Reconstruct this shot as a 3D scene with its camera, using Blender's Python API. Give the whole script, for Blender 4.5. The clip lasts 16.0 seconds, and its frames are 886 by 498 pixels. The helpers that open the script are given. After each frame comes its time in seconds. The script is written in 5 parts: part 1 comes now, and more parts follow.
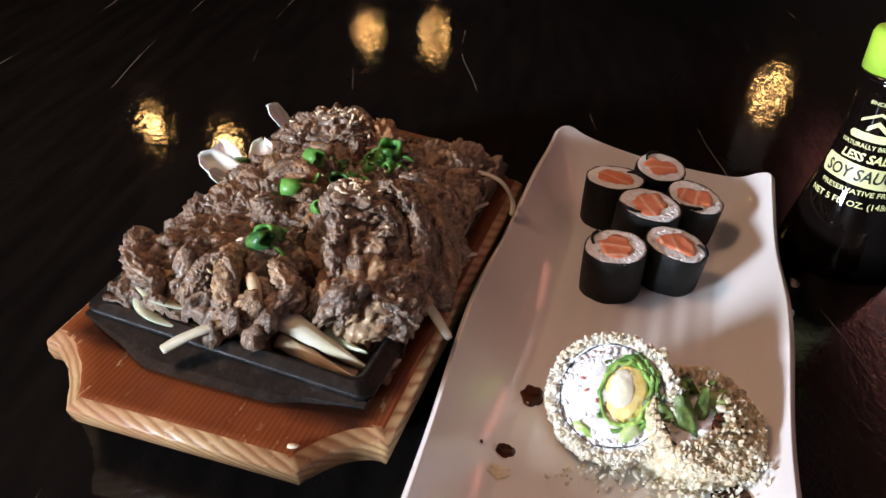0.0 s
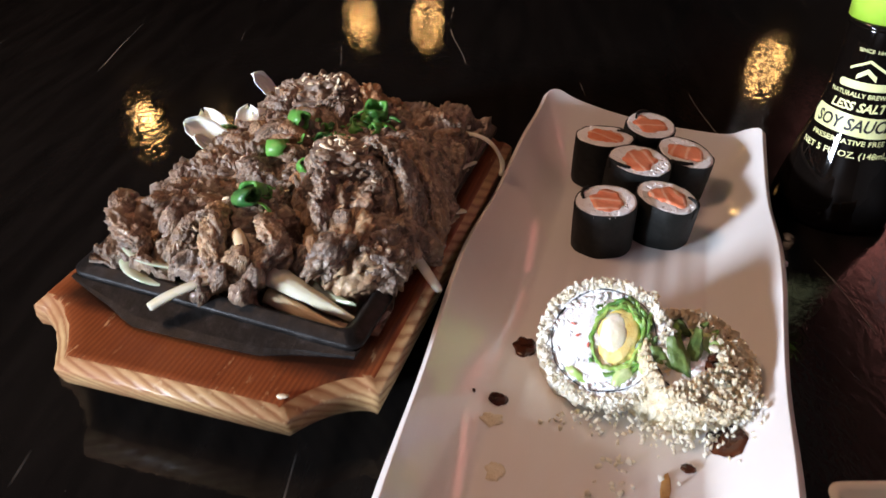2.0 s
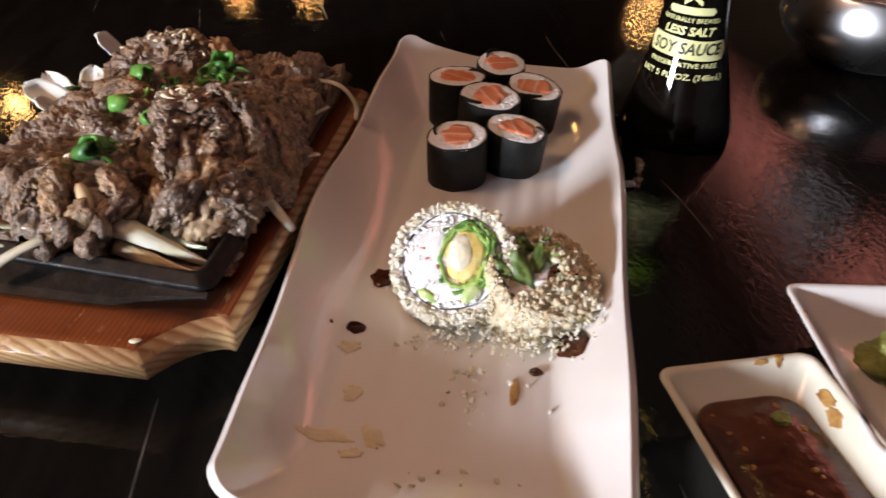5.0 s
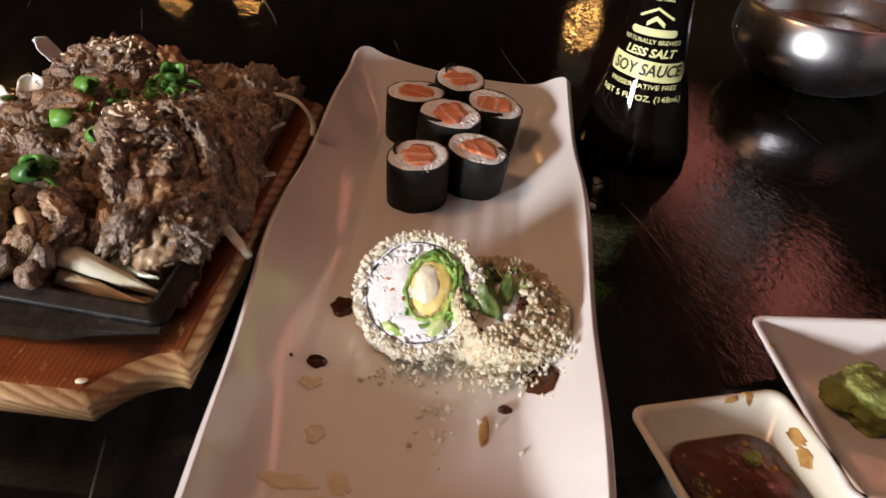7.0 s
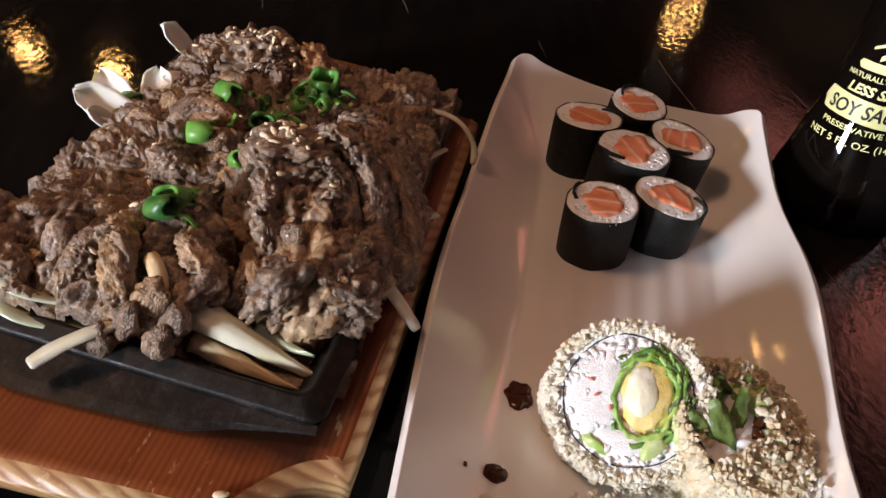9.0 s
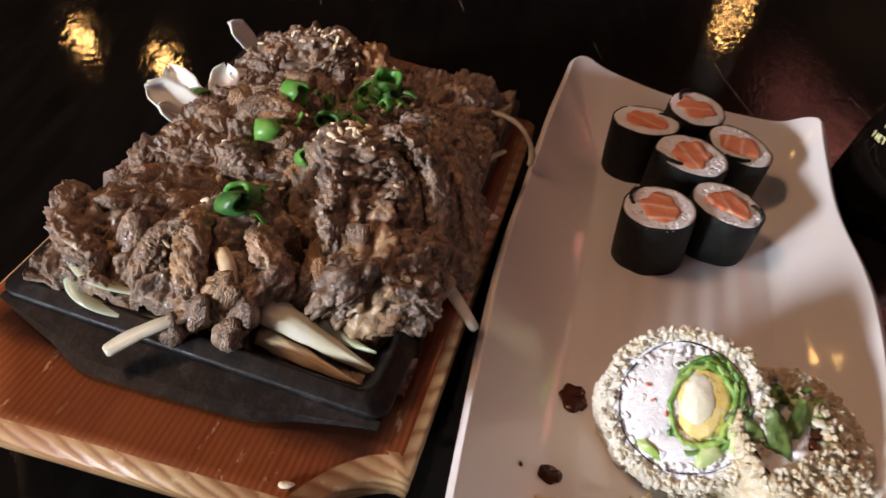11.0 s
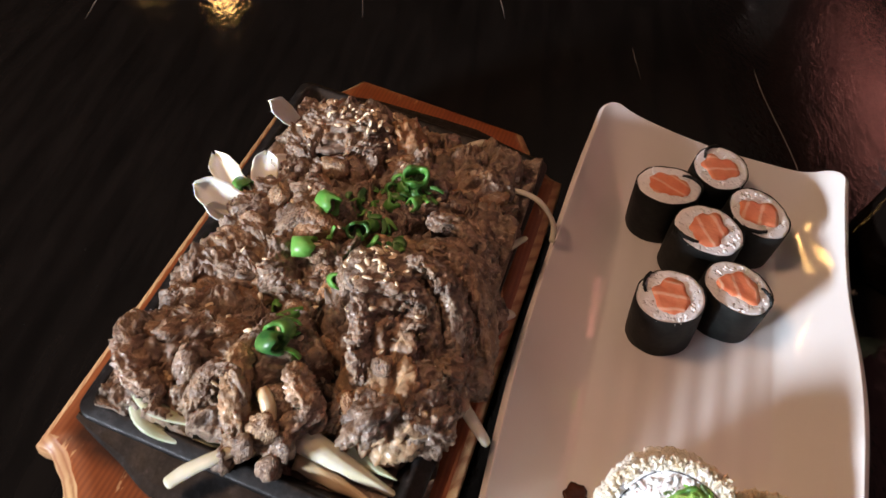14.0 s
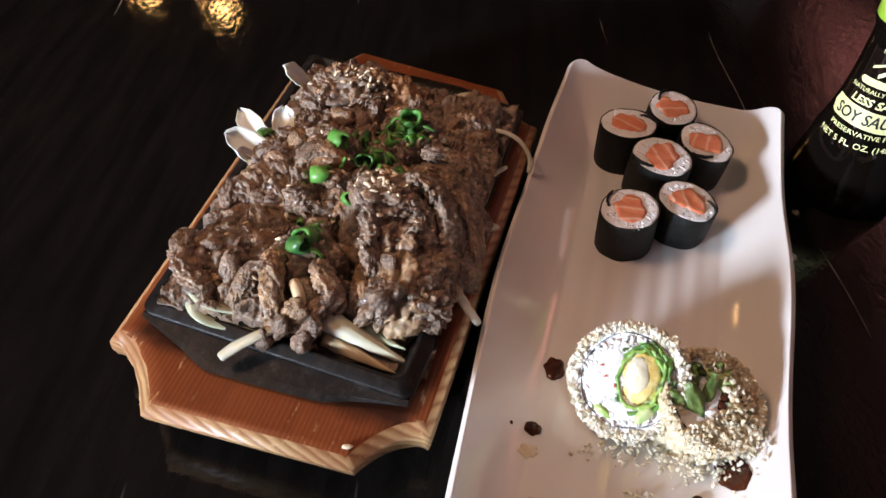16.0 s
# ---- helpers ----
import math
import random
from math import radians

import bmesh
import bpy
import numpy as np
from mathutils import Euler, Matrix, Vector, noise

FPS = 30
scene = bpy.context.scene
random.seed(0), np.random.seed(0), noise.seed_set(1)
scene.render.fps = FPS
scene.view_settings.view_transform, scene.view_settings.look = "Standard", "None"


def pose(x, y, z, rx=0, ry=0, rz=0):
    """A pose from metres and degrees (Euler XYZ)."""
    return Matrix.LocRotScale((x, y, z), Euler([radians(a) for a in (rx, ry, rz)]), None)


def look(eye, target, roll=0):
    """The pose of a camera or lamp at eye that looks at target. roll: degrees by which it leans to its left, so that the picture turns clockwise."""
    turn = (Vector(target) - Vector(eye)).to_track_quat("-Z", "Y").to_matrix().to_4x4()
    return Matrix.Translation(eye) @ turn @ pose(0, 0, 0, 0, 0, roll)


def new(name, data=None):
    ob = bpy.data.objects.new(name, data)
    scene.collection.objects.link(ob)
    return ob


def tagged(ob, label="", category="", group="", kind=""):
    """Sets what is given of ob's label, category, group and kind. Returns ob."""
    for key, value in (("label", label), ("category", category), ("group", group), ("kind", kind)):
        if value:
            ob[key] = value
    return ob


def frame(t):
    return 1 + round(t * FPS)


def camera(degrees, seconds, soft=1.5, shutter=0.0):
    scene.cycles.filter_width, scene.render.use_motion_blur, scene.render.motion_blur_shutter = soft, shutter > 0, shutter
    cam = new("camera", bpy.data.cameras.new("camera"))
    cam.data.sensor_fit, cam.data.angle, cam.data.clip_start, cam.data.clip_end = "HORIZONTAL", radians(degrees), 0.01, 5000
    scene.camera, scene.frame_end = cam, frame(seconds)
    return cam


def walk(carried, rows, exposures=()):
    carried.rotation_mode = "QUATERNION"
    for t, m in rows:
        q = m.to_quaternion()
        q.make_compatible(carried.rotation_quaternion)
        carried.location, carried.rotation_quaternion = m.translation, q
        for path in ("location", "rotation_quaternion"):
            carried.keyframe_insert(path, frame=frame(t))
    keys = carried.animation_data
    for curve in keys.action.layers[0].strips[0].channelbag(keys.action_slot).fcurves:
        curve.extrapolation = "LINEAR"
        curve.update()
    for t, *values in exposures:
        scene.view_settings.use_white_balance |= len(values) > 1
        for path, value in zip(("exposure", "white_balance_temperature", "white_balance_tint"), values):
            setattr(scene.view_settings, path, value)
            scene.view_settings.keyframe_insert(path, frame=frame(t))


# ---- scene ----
cam = camera(54.7, 16.0, shutter=0.5)
PATH = [
    (0, (0.039, 0.01, 0.247), (-0.073, 1.714, -0.795), 4.4),
    (0.5, (0.036, 0.01, 0.244), (-0.088, 1.72, -0.786), 4.2),
    (1, (0.038, 0.012, 0.241), (-0.083, 1.725, -0.783), 4.0),
    (1.5, (0.041, 0.013, 0.232), (-0.077, 1.721, -0.802), 3.3),
    (2, (0.046, 0.003, 0.23), (-0.068, 1.704, -0.816), 2.6),
    (2.5, (0.04, -0.011, 0.23), (-0.071, 1.685, -0.822), 2.5),
    (3, (0.041, -0.008, 0.231), (-0.073, 1.69, -0.82), 2.3),
    (3.5, (0.038, 0.0, 0.23), (-0.092, 1.699, -0.815), 2.0),
    (4, (0.041, 0.001, 0.231), (-0.066, 1.698, -0.822), 1.7),
    (4.5, (0.056, -0.001, 0.219), (0.041, 1.68, -0.865), 0.8),
    (5, (0.07, -0.013, 0.222), (0.172, 1.659, -0.872), 1.7),
    (5.2, (0.072, -0.014, 0.223), (0.209, 1.669, -0.85), 2.5),
    (7.3, (0.052, 0.016, 0.228), (0.303, 1.67, -0.868), 5.1),
    (7.5, (0.041, 0.036, 0.233), (0.268, 1.696, -0.859), 5.7),
    (8, (0.022, 0.075, 0.226), (0.191, 1.712, -0.909), 8.2),
    (8.2, (0.012, 0.089, 0.21), (0.152, 1.707, -0.958), 8.2),
    (10.3, (0.017, 0.069, 0.22), (0.143, 1.717, -0.905), 8.2),
    (10.5, (0.014, 0.069, 0.22), (0.124, 1.719, -0.905), 8.2),
    (11, (0.006, 0.08, 0.217), (0.052, 1.696, -0.961), 8.1),
    (11.5, (0.01, 0.13, 0.232), (-0.016, 1.636, -1.085), 6.9),
    (12, (0.02, 0.157, 0.248), (-0.089, 1.608, -1.124), 3.9),
    (12.5, (0.029, 0.167, 0.263), (-0.099, 1.55, -1.176), 2.5),
    (13, (0.031, 0.17, 0.268), (-0.051, 1.529, -1.197), 3.8),
    (13.5, (0.016, 0.13, 0.296), (-0.039, 1.521, -1.141), 5.6),
    (14, (0.009, 0.116, 0.303), (-0.045, 1.535, -1.104), 6.1),
    (14.5, (0.011, 0.074, 0.317), (-0.04, 1.509, -1.075), 5.1),
    (15, (0.016, 0.063, 0.318), (-0.019, 1.513, -1.059), 4.8),
    (15.5, (0.018, 0.05, 0.319), (-0.036, 1.493, -1.064), 3.8),
    (16, (0.02, 0.037, 0.321), (-0.046, 1.479, -1.064), 3.1),
]
EXPOSURE = [
    (0, -0.62, 6150, 13), (2, -0.56, 6100, 13), (4, -0.46, 6250, 13), (4.5, -0.70, 6400, 14), (5, -0.74, 6700, 16), (6, -0.84, 7200, 18), (7.5, -0.94, 7200, 18), (8.2, -0.92, 7050, 18), (10.3, -0.95, 6700, 17),
    (11, -0.93, 6700, 17), (11.5, -0.6, 6650, 16), (12.0, -0.16, 6450, 15), (12.5, -0.04, 6350, 13), (13.0, -0.14, 6350, 13), (13.5, -0.29, 6400, 13), (14, -0.41, 6400, 13), (15, -0.50, 6200, 12.5), (16, -0.53, 6150, 12.5),
]
walk(cam, [(t, look(eye, target, roll)) for t, eye, target, roll in PATH], EXPOSURE)

# ---------- world, lamps, exposure ----------
world = bpy.data.worlds.new("room_air")
scene.world = world
world.use_nodes = True
world.node_tree.nodes["Background"].inputs["Color"].default_value = (0.9, 0.8, 0.7, 1)
world.node_tree.nodes["Background"].inputs["Strength"].default_value = 0.02

CEIL, FLOOR = 2.1, -0.75


def area_lamp(name, eye, target, w, h, watts, colour):
    data = bpy.data.lights.new(name, "AREA")
    data.shape, data.size, data.size_y, data.energy, data.color = "RECTANGLE", w, h, watts, colour
    ob = new(name, data)
    ob.matrix_world = look(eye, target)
    return ob


area_lamp("window_daylight", (-2.59, -1.95, 0.62), (0.0, -1.95, 0.62), 0.9, 0.36, 480, (0.82, 0.90, 1.0))
area_lamp("shaded_lamp_light", (-0.72, 0.30, 1.095), (-0.72, 0.30, 0.0), 0.30, 0.30, 10.8, (1.0, 0.575, 0.34))
# The last is an unseen fill strip without fixture, added to brighten the red wall.
area_lamp("wall_uplight", (0.97, 2.1, 0.97), (1.02, 2.1, 2.0), 1.8, 0.06, 195, (1.0, 0.86, 0.76))

# ---------- materials ----------


class Nodes:
    """A small wrapper to lay out a principled material."""

    def __init__(self, name):
        self.mat = bpy.data.materials.new(name)
        self.mat.use_nodes = True
        self.tree = self.mat.node_tree
        self.bsdf = self.tree.nodes["Principled BSDF"]
        self.coords = self.tree.nodes.new("ShaderNodeTexCoord").outputs["Object"]

    def add(self, kind, **inputs):
        node = self.tree.nodes.new(kind)
        for key, value in inputs.items():
            self.put(node, key.replace("_", " "), value)
        return node

    def put(self, node, key, value):
        slot = node.inputs[int(key)] if key.isdigit() else node.inputs[key]
        if isinstance(value, bpy.types.NodeSocket):
            self.tree.links.new(value, slot)
        else:
            slot.default_value = value

    def set(self, **inputs):
        for key, value in inputs.items():
            self.put(self.bsdf, key.replace("_", " "), value)
        return self

    def stretch(self, sx, sy, sz):
        node = self.add("ShaderNodeVectorMath", **{"0": self.coords, "1": (sx, sy, sz)})
        node.operation = "MULTIPLY"
        return node.outputs[0]

    def noise(self, scale, detail=4, rough=0.55, at=None, distortion=0.0):
        return self.add("ShaderNodeTexNoise", Vector=at or self.coords, Scale=scale, Detail=detail, Roughness=rough, Distortion=distortion).outputs["Fac"]

    def ramp(self, fac, *stops):
        node = self.add("ShaderNodeValToRGB", Fac=fac)
        line = node.color_ramp
        while len(line.elements) < len(stops):
            line.elements.new(0.5)
        for el, (at, colour) in zip(line.elements, stops):
            el.position = at
            el.color = (*colour, 1) if len(colour) == 3 else colour
        return node.outputs["Color"]

    def mix(self, fac, a, b, how="MIX"):
        node = self.tree.nodes.new("ShaderNodeMix")
        node.data_type, node.blend_type = "RGBA", how
        for slot, value in ((0, fac), (6, a), (7, b)):
            if isinstance(value, bpy.types.NodeSocket):
                self.tree.links.new(value, node.inputs[slot])
            else:
                node.inputs[slot].default_value = (*value, 1) if slot > 0 and len(value) == 3 else value
        return node.outputs[2]

    def math(self, how, a, b=0.0, c=0.0):
        node = self.tree.nodes.new("ShaderNodeMath")
        node.operation = how
        for slot, value in enumerate((a, b, c)):
            if isinstance(value, bpy.types.NodeSocket):
                self.tree.links.new(value, node.inputs[slot])
            else:
                node.inputs[slot].default_value = value
        return node.outputs[0]

    def bump(self, height, strength=0.3, distance=0.001):
        node = self.add("ShaderNodeBump", Height=height, Strength=strength, Distance=distance)
        return self.set(Normal=node.outputs["Normal"])

    def random(self):
        return self.add("ShaderNodeObjectInfo").outputs["Random"]

    def island(self):
        return self.add("ShaderNodeNewGeometry").outputs["Random Per Island"]


def two_tone(name, a, b, scale, rough=0.5, fine=0.0, bump=0.2, depth=0.0008, spread=(0.35, 0.65), **more):
    """A surface of two colours mixed by a noise, with a finer grain in the relief."""
    n = Nodes(name)
    mask = n.noise(scale, 5)
    n.set(Base_Color=n.ramp(mask, (spread[0], a), (spread[1], b)), Roughness=rough, **more)
    n.bump(n.noise(fine or scale * 6, 4), bump, depth)
    return n


def make_table():
    n = Nodes("black_lacquered_wood")
    x, y, _ = n.add("ShaderNodeSeparateXYZ", Vector=n.coords).outputs
    drift = n.noise(1.6, 2)
    slant = n.math("ADD", x, n.math("MULTIPLY", y, 0.10))
    line_x = n.math("ADD", slant, n.math("MULTIPLY", drift, 0.16))
    cell = n.math("ABSOLUTE", n.math("SUBTRACT", n.math("FRACT", n.math("MULTIPLY", line_x, 11.0)), 0.5))
    thin = n.math("LESS_THAN", cell, 0.0045)
    patchy = n.ramp(n.noise(7.0, 3, at=n.stretch(2.6, 1.0, 1.0)), (0.55, (0, 0, 0)), (0.64, (1, 1, 1)))
    scratch = n.math("MULTIPLY", thin, patchy)
    grain = n.noise(16.0, 5, 0.6, n.stretch(5.0, 0.6, 1.0))
    wood = n.ramp(grain, (0.35, (0.0054, 0.0047, 0.0042)), (0.7, (0.0110, 0.0092, 0.0080)))
    specks = n.ramp(n.noise(420.0, 2, 0.5), (0.76, (0, 0, 0)), (0.79, (0.8, 0.8, 0.8)))
    marks = n.math("MAXIMUM", scratch, n.math("MULTIPLY", specks, 0.35))
    n.set(Base_Color=n.mix(marks, wood, (0.16, 0.145, 0.13)), Roughness=n.math("ADD", n.math("MULTIPLY", scratch, 0.4), 0.055), IOR=1.32)
    wrinkled = n.ramp(n.math("ADD", n.noise(4.2, 2, 0.5, distortion=0.6), n.math("MULTIPLY", x, 0.45)), (0.44, (0.22, 0.22, 0.22)), (0.64, (1, 1, 1)))
    ripple = n.noise(40.0, 2, 0.5, n.stretch(2.0, 1.0, 1.0))
    wrinkle = n.noise(150.0, 3, 0.55, n.stretch(1.5, 1.0, 1.0), 1.2)
    n.bump(n.math("ADD", ripple, n.math("MULTIPLY", n.math("MULTIPLY", wrinkle, wrinkled), 2.3)), 0.036, 0.004)
    return n.mat


def make_board_wood():
    n = Nodes("varnished_orange_pine")
    x, y, _ = n.add("ShaderNodeSeparateXYZ", Vector=n.coords).outputs
    rings = n.add("ShaderNodeTexWave", Vector=n.stretch(1.0, 0.05, 1.0), Scale=150.0, Distortion=5.0, Detail=4.0, **{"Detail Scale": 0.8}).outputs["Fac"]
    streak = n.noise(160.0, 4, 0.6, n.stretch(1.0, 0.05, 1.0))
    lines = n.math("MULTIPLY", rings, n.noise(22.0, 3, at=n.stretch(1.0, 0.4, 1.0)))
    tone = n.ramp(n.math("ADD", n.math("MULTIPLY", lines, 0.55), n.math("MULTIPLY", streak, 0.50)), (0.15, (0.30, 0.088, 0.026)), (0.45, (0.235, 0.062, 0.018)), (0.75, (0.150, 0.036, 0.012)))
    blot = n.noise(34.0, 5, 0.6)
    tone = n.mix(n.ramp(blot, (0.45, (0, 0, 0)), (0.75, (0.7, 0.7, 0.7))), tone, (0.175, 0.040, 0.012))
    worn = n.ramp(n.noise(80.0, 6, 0.7, n.stretch(1.0, 0.35, 1.0)), (0.64, (0, 0, 0)), (0.70, (1, 1, 1)))
    tone = n.mix(n.math("MULTIPLY", worn, 0.4), tone, (0.55, 0.30, 0.13))
    near_edge = n.ramp(n.math("MULTIPLY_ADD", y, -50.0, -6.2), (0.2, (0, 0, 0)), (0.8, (0.10, 0.10, 0.10)))
    chips = n.ramp(n.math("ADD", near_edge, n.noise(170.0, 5, 0.7, n.stretch(1.2, 0.35, 1.0))), (0.64, (0, 0, 0)), (0.68, (1, 1, 1)))
    tone = n.mix(n.math("MULTIPLY", chips, 0.75), tone, (0.62, 0.36, 0.17))
    # Burnt halo round the iron plate, with the plate's shade painted into it.
    across = n.math("SUBTRACT", n.math("ABSOLUTE", n.math("ADD", x, 0.005)), 0.064)
    along = n.math("SUBTRACT", n.math("ABSOLUTE", n.math("ADD", n.math("SUBTRACT", y, 0.006), n.math("MULTIPLY", x, 0.12))), 0.117)
    gap = n.math("ADD", n.math("MAXIMUM", across, along), n.math("MULTIPLY", n.math("SUBTRACT", blot, 0.5), 0.016))
    char_and_shade = n.ramp(n.math("MULTIPLY_ADD", gap, 50.0, 0.5), (0.38, (1, 1, 1)), (0.72, (0, 0, 0)))
    tone = n.mix(n.math("MULTIPLY", char_and_shade, 0.9), tone, (0.030, 0.011, 0.006))
    n.set(Base_Color=tone, Roughness=n.math("ADD", n.math("MULTIPLY", blot, 0.25), 0.22), IOR=1.5)
    n.bump(n.math("ADD", n.math("MULTIPLY", rings, 0.25), n.math("MULTIPLY", n.noise(300.0, 3), 0.5)), 0.14, 0.0005)
    return n.mat


def make_edge_wood():
    n = Nodes("worn_pine_edge")
    wave = n.add("ShaderNodeTexWave", Vector=n.stretch(0.9, 0.9, 2.4), Scale=74.0, Distortion=2.2, Detail=3.0)
    wave.bands_direction = "DIAGONAL"
    rings = wave.outputs["Fac"]
    tone = n.ramp(rings, (0.08, (0.30, 0.155, 0.065)), (0.30, (0.44, 0.265, 0.12)), (1.0, (0.52, 0.34, 0.16)))
    stain = n.ramp(n.noise(30.0, 5, 0.6, n.stretch(1.0, 1.0, 2.0)), (0.42, (0, 0, 0)), (0.58, (0.50, 0.50, 0.50)))
    tone = n.mix(stain, tone, (0.30, 0.105, 0.045))
    scuff = n.ramp(n.noise(260.0, 5, 0.7), (0.60, (0, 0, 0)), (0.68, (0.6, 0.6, 0.6)))
    n.set(Base_Color=n.mix(scuff, tone, (0.62, 0.44, 0.24)), Roughness=0.42)
    n.bump(n.math("ADD", rings, n.noise(240.0, 4)), 0.3, 0.0005)
    return n.mat


def make_iron():
    n = Nodes("seasoned_cast_iron")
    brush = n.noise(70.0, 4, 0.6, n.stretch(6.0, 0.8, 1.0))
    dust = n.noise(210.0, 6, 0.75)
    wear = n.ramp(dust, (0.45, (0.0065, 0.0055, 0.005)), (0.60, (0.017, 0.0145, 0.0135)), (0.76, (0.070, 0.062, 0.058)))
    grease = n.noise(26.0, 4, 0.6)
    n.set(Base_Color=wear, Metallic=0.0, Roughness=n.ramp(n.math("ADD", n.math("MULTIPLY", brush, 0.5), n.math("MULTIPLY", grease, 0.5)), (0.35, (0.34, 0.34, 0.34)), (0.65, (0.6, 0.6, 0.6))), IOR=1.38, Specular_IOR_Level=0.32)
    n.bump(n.math("ADD", brush, n.math("ADD", dust, n.noise(600.0, 3))), 0.35, 0.0004)
    return n.mat


def make_meat(name, dark, mid, light, fatty):
    n = Nodes(name)
    coarse, fine = n.noise(150.0, 5, 0.65), n.noise(520.0, 5, 0.65)
    lean = n.ramp(coarse, (0.28, dark), (0.48, mid), (0.70, light))
    patch = n.noise(52.0, 3, 0.55, distortion=0.8)
    lean = n.mix(1.0, lean, n.ramp(patch, (0.32, (0.76, 0.77, 0.80)), (0.46, (0.97, 0.96, 0.96)), (0.58, (1.08, 1.04, 0.96)), (0.68, (1.24, 1.13, 0.88))), "MULTIPLY")
    fat = n.ramp(n.noise(190.0, 4, 0.6, distortion=1.5), (0.55, (0, 0, 0)), (0.65, (fatty, fatty, fatty)))
    tone = n.mix(fat, lean, (0.54, 0.42, 0.29))
    soy = n.ramp(n.noise(75.0, 4, 0.6), (0.54, (0, 0, 0)), (0.70, (0.5, 0.5, 0.5)))
    tone = n.mix(soy, tone, (0.130, 0.084, 0.044))
    shift = n.ramp(n.random(), (0.0, (0.84, 0.83, 0.85)), (0.4, (0.97, 0.95, 0.96)), (0.7, (1.06, 1.0, 0.96)), (0.9, (1.15, 1.06, 0.94)), (1.0, (1.28, 1.14, 0.90)))
    tone = n.mix(1.0, tone, shift, "MULTIPLY")
    n.set(Base_Color=tone, Roughness=n.math("ADD", n.math("MULTIPLY", fine, 0.5), 0.20), IOR=1.45, Subsurface_Weight=0.12, Subsurface_Radius=(0.0022, 0.0010, 0.0006), Subsurface_Scale=1.0)
    pits = n.add("ShaderNodeTexVoronoi", Vector=n.coords, Scale=620.0).outputs["Distance"]
    relief = n.math("SUBTRACT", fine, n.math("MULTIPLY", pits, 0.9))
    n.bump(relief, 0.60, 0.0010)
    wet = n.add("ShaderNodeBump", Height=relief, Strength=0.45, Distance=0.0010)
    n.set(Coat_Weight=n.ramp(n.noise(70.0, 3), (0.36, (0.20, 0.20, 0.20)), (0.60, (0.85, 0.85, 0.85))), Coat_Roughness=0.07, Coat_Normal=wet.outputs["Normal"])
    return n.mat


def make_porcelain():
    n = Nodes("white_glazed_melamine")
    cloud = n.noise(14.0, 4)
    n.set(Base_Color=n.ramp(cloud, (0.3, (0.78, 0.75, 0.72)), (0.7, (0.82, 0.80, 0.775))), Roughness=n.math("ADD", n.math("MULTIPLY", n.noise(60.0, 4), 0.08), 0.055), IOR=1.55)
    n.bump(n.noise(42.0, 2, 0.5, n.stretch(3.0, 0.5, 1.0)), 0.06, 0.003)
    return n.mat


def make_steel():
    n = Nodes("polished_steel")
    n.set(Base_Color=(0.80, 0.80, 0.81, 1), Metallic=1.0, Roughness=n.math("ADD", n.math("MULTIPLY", n.noise(30.0, 4), 0.16), 0.20))
    n.bump(n.noise(9.0, 2), 0.15, 0.004)
    return n.mat


def make_nori():
    n = Nodes("dried_seaweed")
    n.set(Base_Color=n.ramp(n.noise(240.0, 5), (0.35, (0.004, 0.005, 0.005)), (0.7, (0.012, 0.014, 0.012))), Roughness=0.6, Specular_IOR_Level=0.3)
    n.bump(n.noise(420.0, 4), 0.5, 0.0006)
    return n.mat


def make_salmon():
    n = Nodes("raw_salmon")
    wave = n.add("ShaderNodeTexWave", Vector=n.coords, Scale=62.0, Distortion=3.5, Detail=3.0)
    wave.bands_direction = "DIAGONAL"
    flesh = n.ramp(n.noise(120.0, 4), (0.3, (0.70, 0.19, 0.085)), (0.7, (0.82, 0.29, 0.145)))
    tone = n.mix(n.ramp(wave.outputs["Fac"], (0.80, (0, 0, 0)), (0.97, (0.75, 0.75, 0.75))), flesh, (0.90, 0.55, 0.38))
    n.set(Base_Color=tone, Roughness=0.28, Subsurface_Weight=0.2, Subsurface_Radius=(0.003, 0.0012, 0.0008), Subsurface_Scale=1.0)
    n.bump(n.math("ADD", wave.outputs["Fac"], n.noise(350.0, 4)), 0.35, 0.0006)
    return n.mat


def make_rice():
    n = Nodes("cooked_rice")
    tint = n.ramp(n.island(), (0.0, (0.82, 0.82, 0.81)), (1.0, (0.89, 0.89, 0.89)))
    n.set(Base_Color=tint, Roughness=0.62, Specular_IOR_Level=0.3)
    cells = n.add("ShaderNodeTexVoronoi", Vector=n.stretch(1.0, 1.0, 1.0), Scale=430.0)
    n.bump(n.math("SUBTRACT", n.noise(300.0, 3), n.math("MULTIPLY", cells.outputs["Distance"], 1.2)), 0.2, 0.0006)
    return n.mat


def make_crumb(name, pale, mid, deep, brown):
    n = Nodes(name)
    tint = n.ramp(n.island(), (0.0, pale), (0.60, mid), (0.92, deep), (1.0, brown))
    mottle = n.ramp(n.noise(330.0, 4, 0.6), (0.30, pale), (0.52, mid), (0.66, deep), (0.78, brown))
    tint = n.mix(0.55, tint, mottle)
    tint = n.mix(n.ramp(n.noise(70.0, 3), (0.50, (0, 0, 0)), (0.70, (0.45, 0.45, 0.45))), tint, deep)
    n.set(Base_Color=tint, Roughness=0.6, Specular_IOR_Level=0.15)
    n.bump(n.noise(900.0, 3), 0.25, 0.0004)
    thin = n.add("ShaderNodeBsdfTranslucent", Color=tint)
    both = n.add("ShaderNodeMixShader", **{"0": 0.42, "1": n.bsdf.outputs[0], "2": thin.outputs[0]})
    n.tree.links.new(both.outputs[0], n.tree.nodes["Material Output"].inputs["Surface"])
    return n.mat


